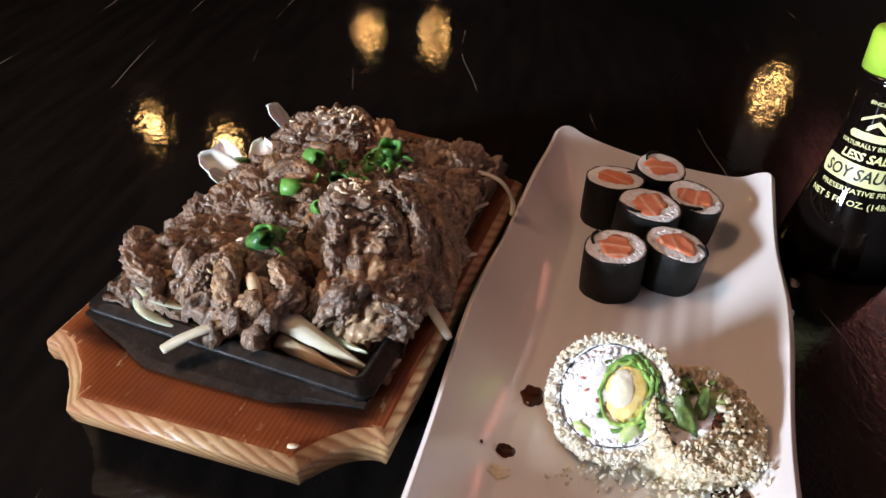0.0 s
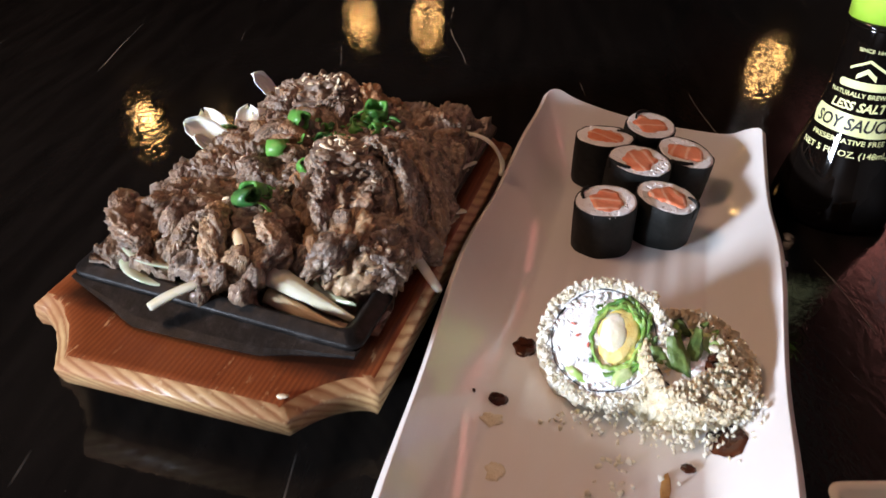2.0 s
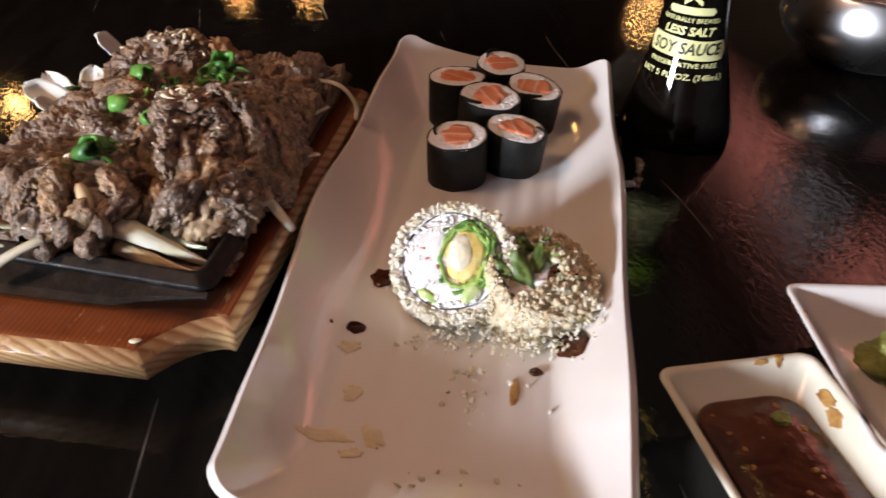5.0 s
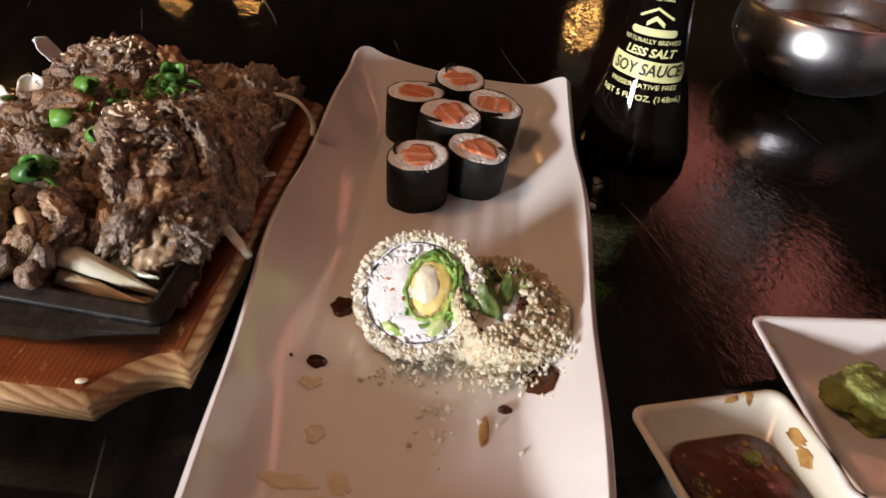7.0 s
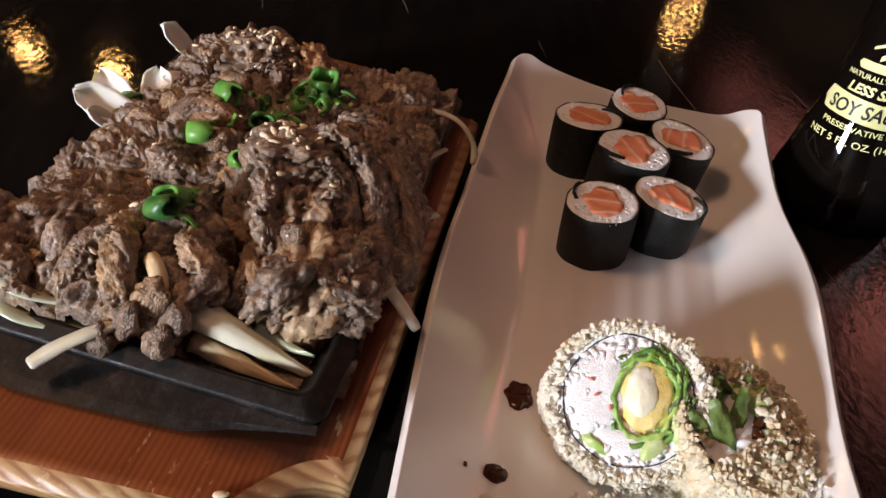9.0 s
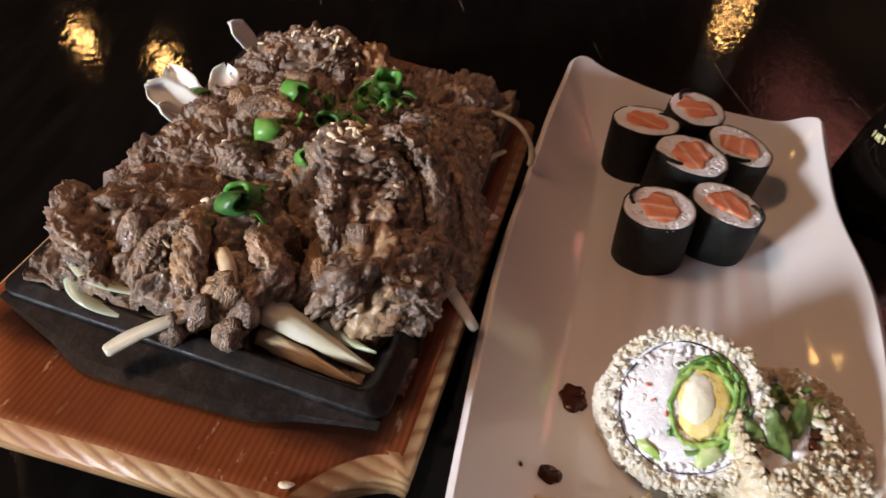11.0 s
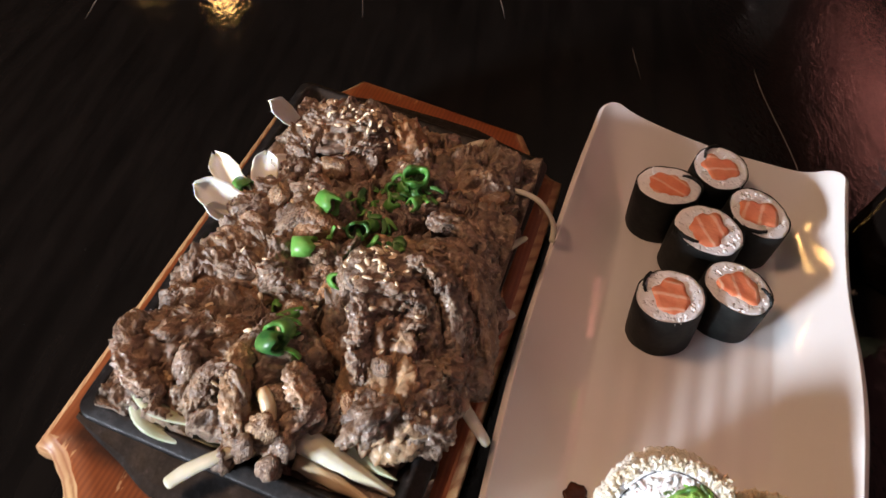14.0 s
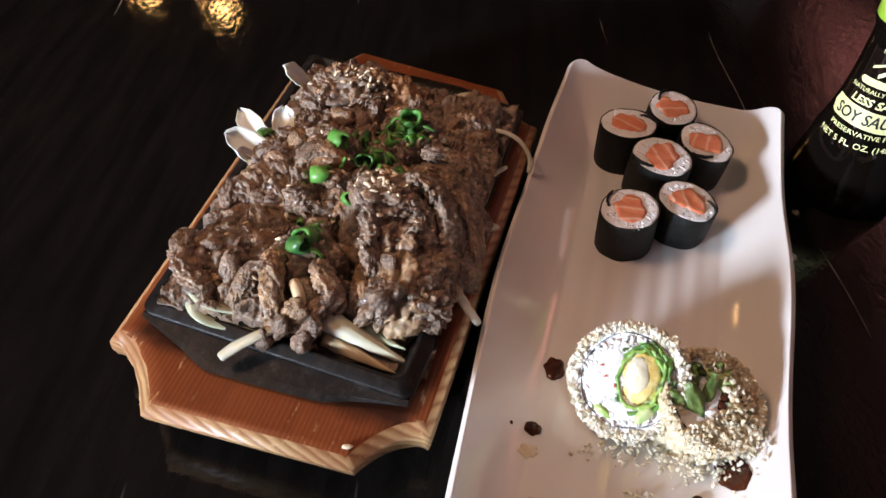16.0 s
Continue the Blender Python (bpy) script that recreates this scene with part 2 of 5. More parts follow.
def make_scallion():
    n = Nodes("fresh_scallion_green")
    tint = n.ramp(n.random(), (0.0, (0.016, 0.080, 0.020)), (0.5, (0.045, 0.20, 0.035)), (1.0, (0.13, 0.36, 0.06)))
    tone = n.mix(n.ramp(n.noise(160.0, 4), (0.4, (0, 0, 0)), (0.7, (0.5, 0.5, 0.5))), tint, (0.20, 0.42, 0.10))
    n.set(Base_Color=tone, Roughness=0.38, Subsurface_Weight=0.15, Subsurface_Radius=(0.0015, 0.003, 0.001), Subsurface_Scale=1.0)
    n.bump(n.noise(500.0, 3), 0.3, 0.0004)
    return n.mat


def make_plaster():
    """Flaked oxblood plaster: ragged pale patches over a dark ground."""
    n = Nodes("oxblood_plaster")
    cells = n.add("ShaderNodeTexVoronoi", Vector=n.add("ShaderNodeVectorMath", **{"0": n.coords, "1": n.add("ShaderNodeTexNoise", Vector=n.coords, Scale=5.0, Detail=4.0).outputs["Color"]}).outputs[0], Scale=5.5)
    patch = n.add("ShaderNodeSeparateColor", Color=cells.outputs["Color"]).outputs[0]
    tone = n.ramp(n.math("ADD", n.math("MULTIPLY", patch, 0.65), n.math("MULTIPLY", n.noise(7.0, 5, 0.65), 0.5)), (0.30, (0.06, 0.014, 0.014)), (0.48, (0.22, 0.055, 0.050)), (0.72, (0.56, 0.20, 0.17)))
    n.set(Base_Color=tone, Roughness=0.7)
    n.bump(n.noise(14.0, 4), 0.8, 0.02)
    return n.mat


def make_sauce():
    n = Nodes("dark_dipping_sauce")
    tone = n.ramp(n.noise(55.0, 4, distortion=1.0), (0.35, (0.050, 0.014, 0.007)), (0.7, (0.125, 0.045, 0.022)))
    n.set(Base_Color=tone, Roughness=0.08, IOR=1.42)
    n.bump(n.noise(140.0, 3), 0.35, 0.0012)
    return n.mat


TABLE, BOARD, EDGE, IRON = make_table(), make_board_wood(), make_edge_wood(), make_iron()
MEAT = make_meat("grilled_shaved_beef", (0.056, 0.037, 0.026), (0.224, 0.160, 0.114), (0.440, 0.338, 0.252), 0.7)
MEAT_TAN = make_meat("caramelised_beef", (0.150, 0.075, 0.036), (0.300, 0.175, 0.092), (0.430, 0.280, 0.160), 0.75)
PORCELAIN, STEEL, NORI, SALMON, RICE = make_porcelain(), make_steel(), make_nori(), make_salmon(), make_rice()
SCALLION, SAUCE = make_scallion(), make_sauce()
CRUMB = make_crumb("pale_tempura_flakes", (0.96, 0.95, 0.89), (0.95, 0.92, 0.80), (0.93, 0.86, 0.66), (0.84, 0.66, 0.38))
CRUMB_BROWN = make_crumb("golden_tempura_flakes", (0.94, 0.91, 0.80), (0.91, 0.84, 0.64), (0.84, 0.68, 0.42), (0.64, 0.40, 0.18))
CHAR = two_tone("burnt_wood", (0.010, 0.008, 0.007), (0.035, 0.018, 0.011), 60, 0.6).mat
ONION = two_tone("cooked_onion", (0.62, 0.60, 0.42), (0.74, 0.73, 0.62), 60, 0.25, Subsurface_Weight=0.3, Subsurface_Radius=(0.004, 0.004, 0.002)).mat
ONION_BROWN = two_tone("soy_stained_onion", (0.58, 0.40, 0.22), (0.70, 0.57, 0.36), 60, 0.22, Subsurface_Weight=0.3, Subsurface_Radius=(0.004, 0.003, 0.002)).mat
SESAME = two_tone("toasted_sesame", (0.76, 0.60, 0.38), (0.88, 0.78, 0.58), 300, 0.4).mat
LETTUCE = two_tone("green_leaf", (0.10, 0.27, 0.035), (0.42, 0.60, 0.15), 120, 0.35, bump=0.5, Subsurface_Weight=0.3, Subsurface_Radius=(0.002, 0.004, 0.001)).mat
LETTUCE_MID = two_tone("mid_green_leaf", (0.05, 0.17, 0.025), (0.22, 0.42, 0.09), 130, 0.35, bump=0.5, Subsurface_Weight=0.2, Subsurface_Radius=(0.002, 0.003, 0.001)).mat
LETTUCE_DARK = two_tone("dark_green_leaf", (0.035, 0.085, 0.02), (0.20, 0.27, 0.07), 110, 0.35, bump=0.5).mat
PETAL = two_tone("raw_white_onion", (0.86, 0.88, 0.80), (0.92, 0.93, 0.88), 40, 0.3, Subsurface_Weight=0.6, Subsurface_Radius=(0.006, 0.006, 0.004)).mat
GREEN_ONION = two_tone("translucent_green_onion", (0.34, 0.40, 0.25), (0.52, 0.56, 0.42), 50, 0.2, Subsurface_Weight=0.4, Subsurface_Radius=(0.004, 0.005, 0.003)).mat
OIL = two_tone("amber_oil", (0.30, 0.13, 0.03), (0.42, 0.20, 0.05), 90, 0.06, bump=0.05).mat
AVOCADO = two_tone("avocado_cucumber", (0.34, 0.52, 0.12), (0.62, 0.72, 0.36), 130, 0.35).mat
EGG = two_tone("cooked_shrimp", (0.80, 0.74, 0.50), (0.86, 0.82, 0.66), 150, 0.4, Subsurface_Weight=0.2, Subsurface_Radius=(0.003, 0.002, 0.001)).mat
BATTER = two_tone("yellow_batter", (0.80, 0.55, 0.12), (0.86, 0.72, 0.30), 190, 0.4, bump=0.3).mat
CRAB = two_tone("crab_salad", (0.86, 0.85, 0.83), (0.92, 0.92, 0.91), 420, 0.4, bump=0.6, Subsurface_Weight=0.2, Subsurface_Radius=(0.003, 0.002, 0.002)).mat
CRAB_RED = two_tone("crab_stick_red", (0.62, 0.10, 0.06), (0.75, 0.25, 0.18), 200, 0.4).mat
GLAZE = two_tone("eel_sauce", (0.028, 0.008, 0.004), (0.085, 0.025, 0.010), 120, 0.12).mat
SMEAR = two_tone("mustardy_smear", (0.66, 0.56, 0.36), (0.76, 0.69, 0.54), 160, 0.4, bump=0.6).mat
WASABI = two_tone("wasabi_paste", (0.20, 0.24, 0.05), (0.36, 0.38, 0.11), 120, 0.5, bump=0.7, depth=0.002).mat
GLASS = two_tone("soy_filled_glass", (0.0035, 0.0025, 0.002), (0.006, 0.004, 0.003), 30, 0.04, bump=0.02, IOR=1.52).mat
LABEL = two_tone("pale_yellow_print", (0.78, 0.78, 0.34), (0.84, 0.84, 0.42), 90, 0.45, bump=0.05).mat
PRINT_DARK = two_tone("black_print", (0.008, 0.008, 0.008), (0.016, 0.015, 0.014), 90, 0.45, bump=0.05).mat
CAP = two_tone("lime_green_plastic", (0.42, 0.70, 0.05), (0.48, 0.76, 0.08), 40, 0.35, bump=0.05, Subsurface_Weight=0.2, Subsurface_Radius=(0.004, 0.005, 0.001)).mat
DISH = two_tone("cream_glazed_dish", (0.74, 0.72, 0.58), (0.80, 0.78, 0.66), 30, 0.16, bump=0.04).mat
DISH_STAIN = two_tone("dried_sauce_stain", (0.30, 0.13, 0.035), (0.55, 0.32, 0.10), 160, 0.4, bump=0.5).mat
WALL_RED = make_plaster()
WALL_DARK = two_tone("dark_brown_paint", (0.014, 0.010, 0.008), (0.024, 0.018, 0.015), 2.0, 0.7).mat
CEILING_MAT = two_tone("black_brown_ceiling_paint", (0.006, 0.005, 0.004), (0.011, 0.009, 0.007), 2.0, 0.7).mat
FLOOR_MAT = two_tone("dark_floor_boards", (0.02, 0.014, 0.010), (0.04, 0.028, 0.02), 3.0, 0.5).mat
# Amber of the warm lamp mirrored in the bowl, painted as a colour.
BOWL_TINT = two_tone("amber_lamp_tint", (0.24, 0.11, 0.035), (0.36, 0.18, 0.06), 40, 0.12).mat


def glow(name, colour, strength):
    n = Nodes(name)
    n.set(Base_Color=tuple(0.1 * c for c in colour) + (1,), Emission_Color=(*colour, 1), Emission_Strength=strength)
    return n.mat


DAY_PANE = glow("pale_daylight", (0.80, 0.80, 0.95), 0.8)
LANTERN = glow("glowing_yellow_paper", (1.0, 0.66, 0.12), 6.5)
BULB = glow("warm_bulb_glass", (1.0, 0.54, 0.17), 100.0)

# ---------- mesh helpers ----------


def raw(name, verts, faces, mat, parent=None, label="", smooth=True):
    """One mesh object from plain lists, as a thing or as a part of its parent."""
    me = bpy.data.meshes.new(name)
    me.from_pydata([tuple(v) for v in verts], [], [tuple(f) for f in faces])
    me.polygons.foreach_set("use_smooth", [smooth] * len(me.polygons))
    mats = mat if isinstance(mat, (list, tuple)) else [mat]
    for one in mats:
        me.materials.append(one)
    me.update()
    ob = new(name, me)
    if parent:
        ob.parent = parent
    if label:
        tagged(ob, label)
    return ob


def part(name, bm, mat, parent=None, label="", smooth=True):
    bmesh.ops.recalc_face_normals(bm, faces=bm.faces)
    me = bpy.data.meshes.new(name)
    bm.to_mesh(me)
    bm.free()
    me.polygons.foreach_set("use_smooth", [smooth] * len(me.polygons))
    me.materials.append(mat)
    ob = new(name, me)
    if parent:
        ob.parent = parent
    if label:
        tagged(ob, label)
    return ob


def empty(name, label, category, at=None, group="", kind=""):
    ob = new(name)
    ob.empty_display_size = 0.02
    if at is not None:
        ob.matrix_world = at
    return tagged(ob, label, category, group, kind)


def grid_faces(nu, nv, wrap=False):
    """Quads of a grid with nu points along the rows and nv rows."""
    out = []
    for j in range(nv - 1):
        for i in range(nu if wrap else nu - 1):
            k = (i + 1) % nu
            out.append((j * nu + i, j * nu + k, (j + 1) * nu + k, (j + 1) * nu + i))
    return out


def lathe(profile, sides=48):
    """Verts and faces of a turned shape; ends are closed where the radius is above zero."""
    verts = [(r * math.cos(2 * math.pi * i / sides), r * math.sin(2 * math.pi * i / sides), z) for r, z in profile for i in range(sides)]
    faces = grid_faces(sides, len(profile), True)
    faces.append(tuple(range(sides))[::-1])
    faces.append(tuple((len(profile) - 1) * sides + i for i in range(sides)))
    return verts, faces


def wobble(p, scale, seed=0.0):
    return noise.noise(Vector(p) * scale + Vector((seed, seed * 1.7, -seed)))


def prism(outline, z0, z1, bevel=0.001, segments=2):
    """A solid from a plan outline, with its long edges rounded."""
    bm = bmesh.new()
    low = [bm.verts.new((x, y, z0)) for x, y in outline]
    top = [bm.verts.new((x, y, z1)) for x, y in outline]
    bm.faces.new(low[::-1])
    bm.faces.new(top)
    n = len(outline)
    for i in range(n):
        bm.faces.new((low[i], low[(i + 1) % n], top[(i + 1) % n], top[i]))
    rims = [e for e in bm.edges if abs(e.verts[0].co.z - e.verts[1].co.z) < 1e-6]
    bmesh.ops.bevel(bm, geom=rims, offset=bevel, segments=segments, affect="EDGES", profile=0.5)
    return bm


def box(x0, x1, y0, y1, z0, z1, bevel=0.0):
    bm = bmesh.new()
    bmesh.ops.create_cube(bm, size=1.0)
    bmesh.ops.transform(bm, matrix=Matrix.LocRotScale(((x0 + x1) / 2, (y0 + y1) / 2, (z0 + z1) / 2), None, (x1 - x0, y1 - y0, z1 - z0)), verts=bm.verts)
    if bevel:
        bmesh.ops.bevel(bm, geom=bm.edges[:], offset=bevel, segments=3, affect="EDGES", profile=0.5)
    return bm


def rounded_rect(a, b, r, steps=6):
    pts = []
    for cx, cy, start in ((a - r, b - r, 0), (-a + r, b - r, 90), (-a + r, -b + r, 180), (a - r, -b + r, 270)):
        for k in range(steps + 1):
            ang = radians(start + 90 * k / steps)
            pts.append((cx + r * math.cos(ang), cy + r * math.sin(ang)))
    return pts


def loft(rings, close_bottom=True, close_top=False):
    """Verts and faces through closed rings of equal length, each a list of 3D points."""
    n = len(rings[0])
    verts = [p for ring in rings for p in ring]
    faces = grid_faces(n, len(rings), True)
    if close_bottom:
        faces.append(tuple(range(n))[::-1])
    if close_top:
        faces.append(tuple((len(rings) - 1) * n + i for i in range(n)))
    return verts, faces


# ---------- the room ----------
X0, X1, Y0, Y1, T = -2.6, 1.35, -3.20, 6.2, 0.12
tagged(part("floor", box(X0, X1, Y0, Y1, FLOOR - 0.1, FLOOR), FLOOR_MAT), "dark worn wooden restaurant floor", "floor", kind="structure")
tagged(part("ceiling", box(X0 - T, X1 + T, Y0 - T, Y1 + T, CEIL, CEIL + 0.1), CEILING_MAT), "dark brown painted ceiling", "ceiling", kind="structure")
tagged(part("wall_north", box(X0, X1, Y1, Y1 + T, FLOOR - 0.1, CEIL), WALL_DARK), "dark brown painted wall", "wall", kind="structure")
tagged(part("wall_south", box(X0, X1, Y0 - T, Y0, FLOOR - 0.1, CEIL), WALL_DARK), "dark brown painted wall", "wall", kind="structure")
WY0, WY1, WZ0, WZ1 = -2.43, -1.47, 0.41, 0.83
for name, y0, y1, z0, z1 in (("wall_west_1", Y0 - T, WY0, FLOOR - 0.1, CEIL), ("wall_west_2", WY1, Y1 + T, FLOOR - 0.1, CEIL), ("wall_west_3", WY0, WY1, FLOOR - 0.1, WZ0), ("wall_west_4", WY0, WY1, WZ1, CEIL)):
    tagged(part(name, box(X0 - T, X0, y0, y1, z0, z1), WALL_DARK), "dark brown painted wall", "wall", kind="structure")
outlook = empty("window_2", "long low bright window in the dark wall", "window", pose(X0 - 0.03, (WY0 + WY1) / 2, WZ0), kind="structure")
half, high = (WY1 - WY0) / 2, WZ1 - WZ0
for y0, y1, z0, z1 in ((-half, half, 0.0, 0.025), (-half, half, high - 0.025, high), (-half, -half + 0.025, 0.025, high - 0.025), (half - 0.025, half, 0.025, high - 0.025)):
    part("window_frame", box(-0.02, 0.02, y0, y1, z0, z1, 0.002), WALL_DARK, outlook)
part("pane", box(-0.012, -0.006, -half + 0.025, half - 0.025, 0.025, high - 0.025), DAY_PANE, outlook, "pane full of pale daylight")
tagged(part("wall_east", box(X1, X1 + T, Y0 - T, Y1 + T, FLOOR - 0.1, CEIL), WALL_RED), "oxblood red rough plaster wall", "wall", kind="structure")

tagged(part("trim", box(X1 - 0.02, X1 - 0.001, Y0, Y1, FLOOR, 0.96, 0.004), WALL_DARK), "dark stained wooden wainscot on the red wall", "wainscot", kind="structure")

window = empty("window_1", "small bright window in the red wall", "window", pose(X1 - 0.03, 1.95, 1.02), kind="structure")
for y0, y1, z0, z1 in ((-0.21, 0.21, -0.03, 0.0), (-0.21, 0.21, 0.20, 0.23), (-0.21, -0.18, 0.0, 0.20), (0.18, 0.21, 0.0, 0.20), (-0.01, 0.01, 0.0, 0.20)):
    part("window_frame", box(-0.02, 0.02, y0, y1, z0, z1, 0.003), WALL_DARK, window)
for y0, y1 in ((-0.18, -0.01), (0.01, 0.18)):
    part("pane", box(0.0, 0.006, y0, y1, 0.0, 0.20), DAY_PANE, window, "pane full of pale daylight")

table = empty("restaurant_table", "black lacquered wooden restaurant table with scratches", "table", pose(0.05, 0.5, FLOOR))
part("tabletop", box(-0.85, 0.85, -0.62, 1.05, 0.75 - 0.035, 0.75, 0.004), TABLE, table)
for sx in (-0.75, 0.75):
    for sy in (-0.52, 0.95):
        part("leg", box(sx - 0.03, sx + 0.03, sy - 0.03, sy + 0.03, 0.0, 0.715, 0.003), TABLE, table)

# ---------- pendant lamps ----------


def pendant(x, y, z):
    lamp = empty("pendant_lamp", "small warm glowing glass pendant lamp on a cord", "lamp", pose(x, y, z), "pendant lamps")
    v, f = lathe([(0.006, -0.040), (0.016, -0.036), (0.024, -0.024), (0.027, -0.008), (0.024, 0.008), (0.014, 0.018), (0.010, 0.022)], 20)
    raw("globe", v, f, BULB, lamp, "glowing amber glass globe")
    v, f = lathe([(0.012, 0.022), (0.012, 0.05), (0.004, 0.055)], 16)
    raw("socket", v, f, STEEL, lamp)
    v, f = lathe([(0.003, 0.053), (0.003, CEIL - z)], 8)
    raw("cord", v, f, PRINT_DARK, lamp)
    return lamp


for x, y, z in ((-1.10, 2.30, 0.9), (-0.36, 3.95, 0.9), (-0.69, 3.92, 0.9), (1.00, 2.98, 0.72), (-0.80, 2.15, 0.90)):
    pendant(x, y, z)
lantern = empty("hanging_lantern", "square yellow paper lantern on a cord", "lamp", pose(0.52, 1.00, 1.20))
part("paper_shade", box(-0.030, 0.030, -0.030, 0.030, -0.05, 0.05, 0.004), LANTERN, lantern, "glowing yellow paper shade")
part("cap", box(-0.034, 0.034, -0.034, 0.034, 0.051, 0.058, 0.001), WALL_DARK, lantern)
for sx in (-1, 1):
    for sy in (-1, 1):
        part("post", box(sx * 0.0325 - 0.002, sx * 0.0325 + 0.002, sy * 0.0325 - 0.002, sy * 0.0325 + 0.002, -0.054, 0.051), WALL_DARK, lantern)
v, f = lathe([(0.003, 0.058), (0.003, CEIL - 1.20)], 8)
raw("cord", v, f, PRINT_DARK, lantern)
shaded = empty("shaded_lamp", "warm lamp with a round dark metal shade over the table", "lamp", pose(-0.72, 0.30, 1.10))
v, f = lathe([(0.235, 0.0), (0.240, 0.0), (0.240, 0.02), (0.19, 0.11), (0.07, 0.16), (0.03, 0.165), (0.02, 0.16), (0.07, 0.15), (0.18, 0.10)], 40)
raw("shade", v, f[:-2], WALL_DARK, shaded)
v, f = lathe([(0.004, 0.16), (0.004, CEIL - 1.10)], 8)
raw("cord", v, f, PRINT_DARK, shaded)

# ---------- wooden serving board ----------
BOARD_AT = pose(-0.0376, 0.3600, 0, 0, 0, -10.2)


# Each corner of the plan: where the long side ends, and where the end begins beyond the hollow cut.
BOARD_CORNERS = (((0.0722, 0.1095), (0.0450, 0.1405)), ((-0.0850, 0.1200), (-0.0535, 0.1540)), ((-0.0802, -0.1062), (-0.0482, -0.1385)), ((0.0695, -0.1148), (0.0435, -0.1395)))


def board_outline(inset=0.0, pull=0.0):
    """The board's plan: a rectangle, a little out of square, whose corners are cut by hollow curves."""
    pts = []
    for c, (side, end) in enumerate(BOARD_CORNERS):
        cu, cv = side[0], end[1]
        arc = []
        for k in range(13):
            s = k / 12
            dip = math.sin(math.pi * s ** 0.85) ** 0.8 * 0.0052
            u, v = side[0] + (end[0] - side[0]) * s, side[1] + (end[1] - side[1]) * s
            out = Vector((cu, cv)).normalized()
            u, v = u - out.x * dip, v - out.y * dip
            arc.append((u - math.copysign(inset, cu), v - math.copysign(inset + pull * s, cv)))
        pts += arc if c % 2 == 0 else arc[::-1]
    return pts


board = empty("wooden_underliner", "worn orange-stained pine board with hollow-cut corners", "serving board", BOARD_AT)
rings = [[(x, y, z) for x, y in board_outline(i, p)] for z, i, p in
         ((0.0138, 0.002, 0.006), (0.0146, 0.0006, 0.0045), (0.0190, 0.0, 0.0025), (0.0240, 0.0, 0.0), (0.0248, 0.0005, 0.0), (0.0279, 0.0036, 0.0), (0.0285, 0.0046, 0.0), (0.0285, 0.0080, 0.0))]
for ring in rings:
    for i, (x, y, z) in enumerate(ring):
        nick = 0.0009 * wobble((x, y, z * 3), 140) + 0.0005 * wobble((x, y, z * 3), 420)
        ring[i] = (x + nick, y + nick, z)
v, f = loft(rings, True, True)
slab = raw("slab", v, f, [BOARD, EDGE], board)
for poly in slab.data.polygons:
    if poly.normal.z < 0.86:
        poly.material_index = 1
TA, TB = 0.0640, 0.1100


def tray_warp(u, v):
    """The iron plate lies turned and shifted on its board."""
    s = (v + TB) / (2 * TB)
    return u * (1 + 0.09 * s) - 0.005 - 0.001 * s, v + 0.008 - u * (0.097 + 0.05 * s)


part("scorched_recess", prism([tray_warp(x, y) for x, y in rounded_rect(TA - 0.004, TB - 0.004, 0.012)], 0.0280, 0.0289, 0.0003, 1), CHAR, board, "burnt black hollow for the iron plate")
for y in (-0.075, 0.075):
    part("foot", box(-0.06, 0.06, y - 0.012, y + 0.012, 0.0, 0.0135, 0.001), EDGE, board)

# ---------- cast iron plate ----------
sizzler = empty("sizzling_plate", "black cast iron sizzling plate with sloping lugs on a wooden board", "hot plate", BOARD_AT)


def ring_at(a, b, r, z, steps=6):
    return [(x, y, z) for x, y in rounded_rect(a, b, r, steps)]


def tray_ring(inset, r, z):
    return [(*tray_warp(x, y), z + 0.0002 * wobble((x, y, z), 90)) for x, y in rounded_rect(TA - inset, TB - inset, r, 6)]


v, f = loft([tray_ring(*row) for row in ((0.018, 0.006, 0.0289), (0.006, 0.006, 0.0325), (0.001, 0.006, 0.0346), (0.0, 0.006, 0.0354), (0.0, 0.006, 0.0368), (0.0006, 0.006, 0.0374),
                                         (0.0040, 0.005, 0.0392), (0.0046, 0.005, 0.0396), (0.0054, 0.005, 0.0398), (0.0066, 0.005, 0.0392), (0.012, 0.005, 0.0322), (0.016, 0.005, 0.0318))], True, True)
raw("pan", v, f, IRON, sizzler)
# Each lug leaves the rim at one corner, widens to a kink and runs out at the other corner.
LUG = ((-0.0630, 0.0, 0.0), (-0.0520, 0.0040, 0.30), (-0.0400, 0.0078, 0.62), (-0.0300, 0.0122, 0.95), (-0.0250, 0.0138, 1.0), (-0.0080, 0.0130, 1.0), (0.0100, 0.0116, 1.0), (0.0270, 0.0102, 0.98), (0.0330, 0.0080, 0.90), (0.0390, 0.0056, 0.75), (0.0500, 0.0028, 0.50), (0.0625, 0.0004, 0.20))
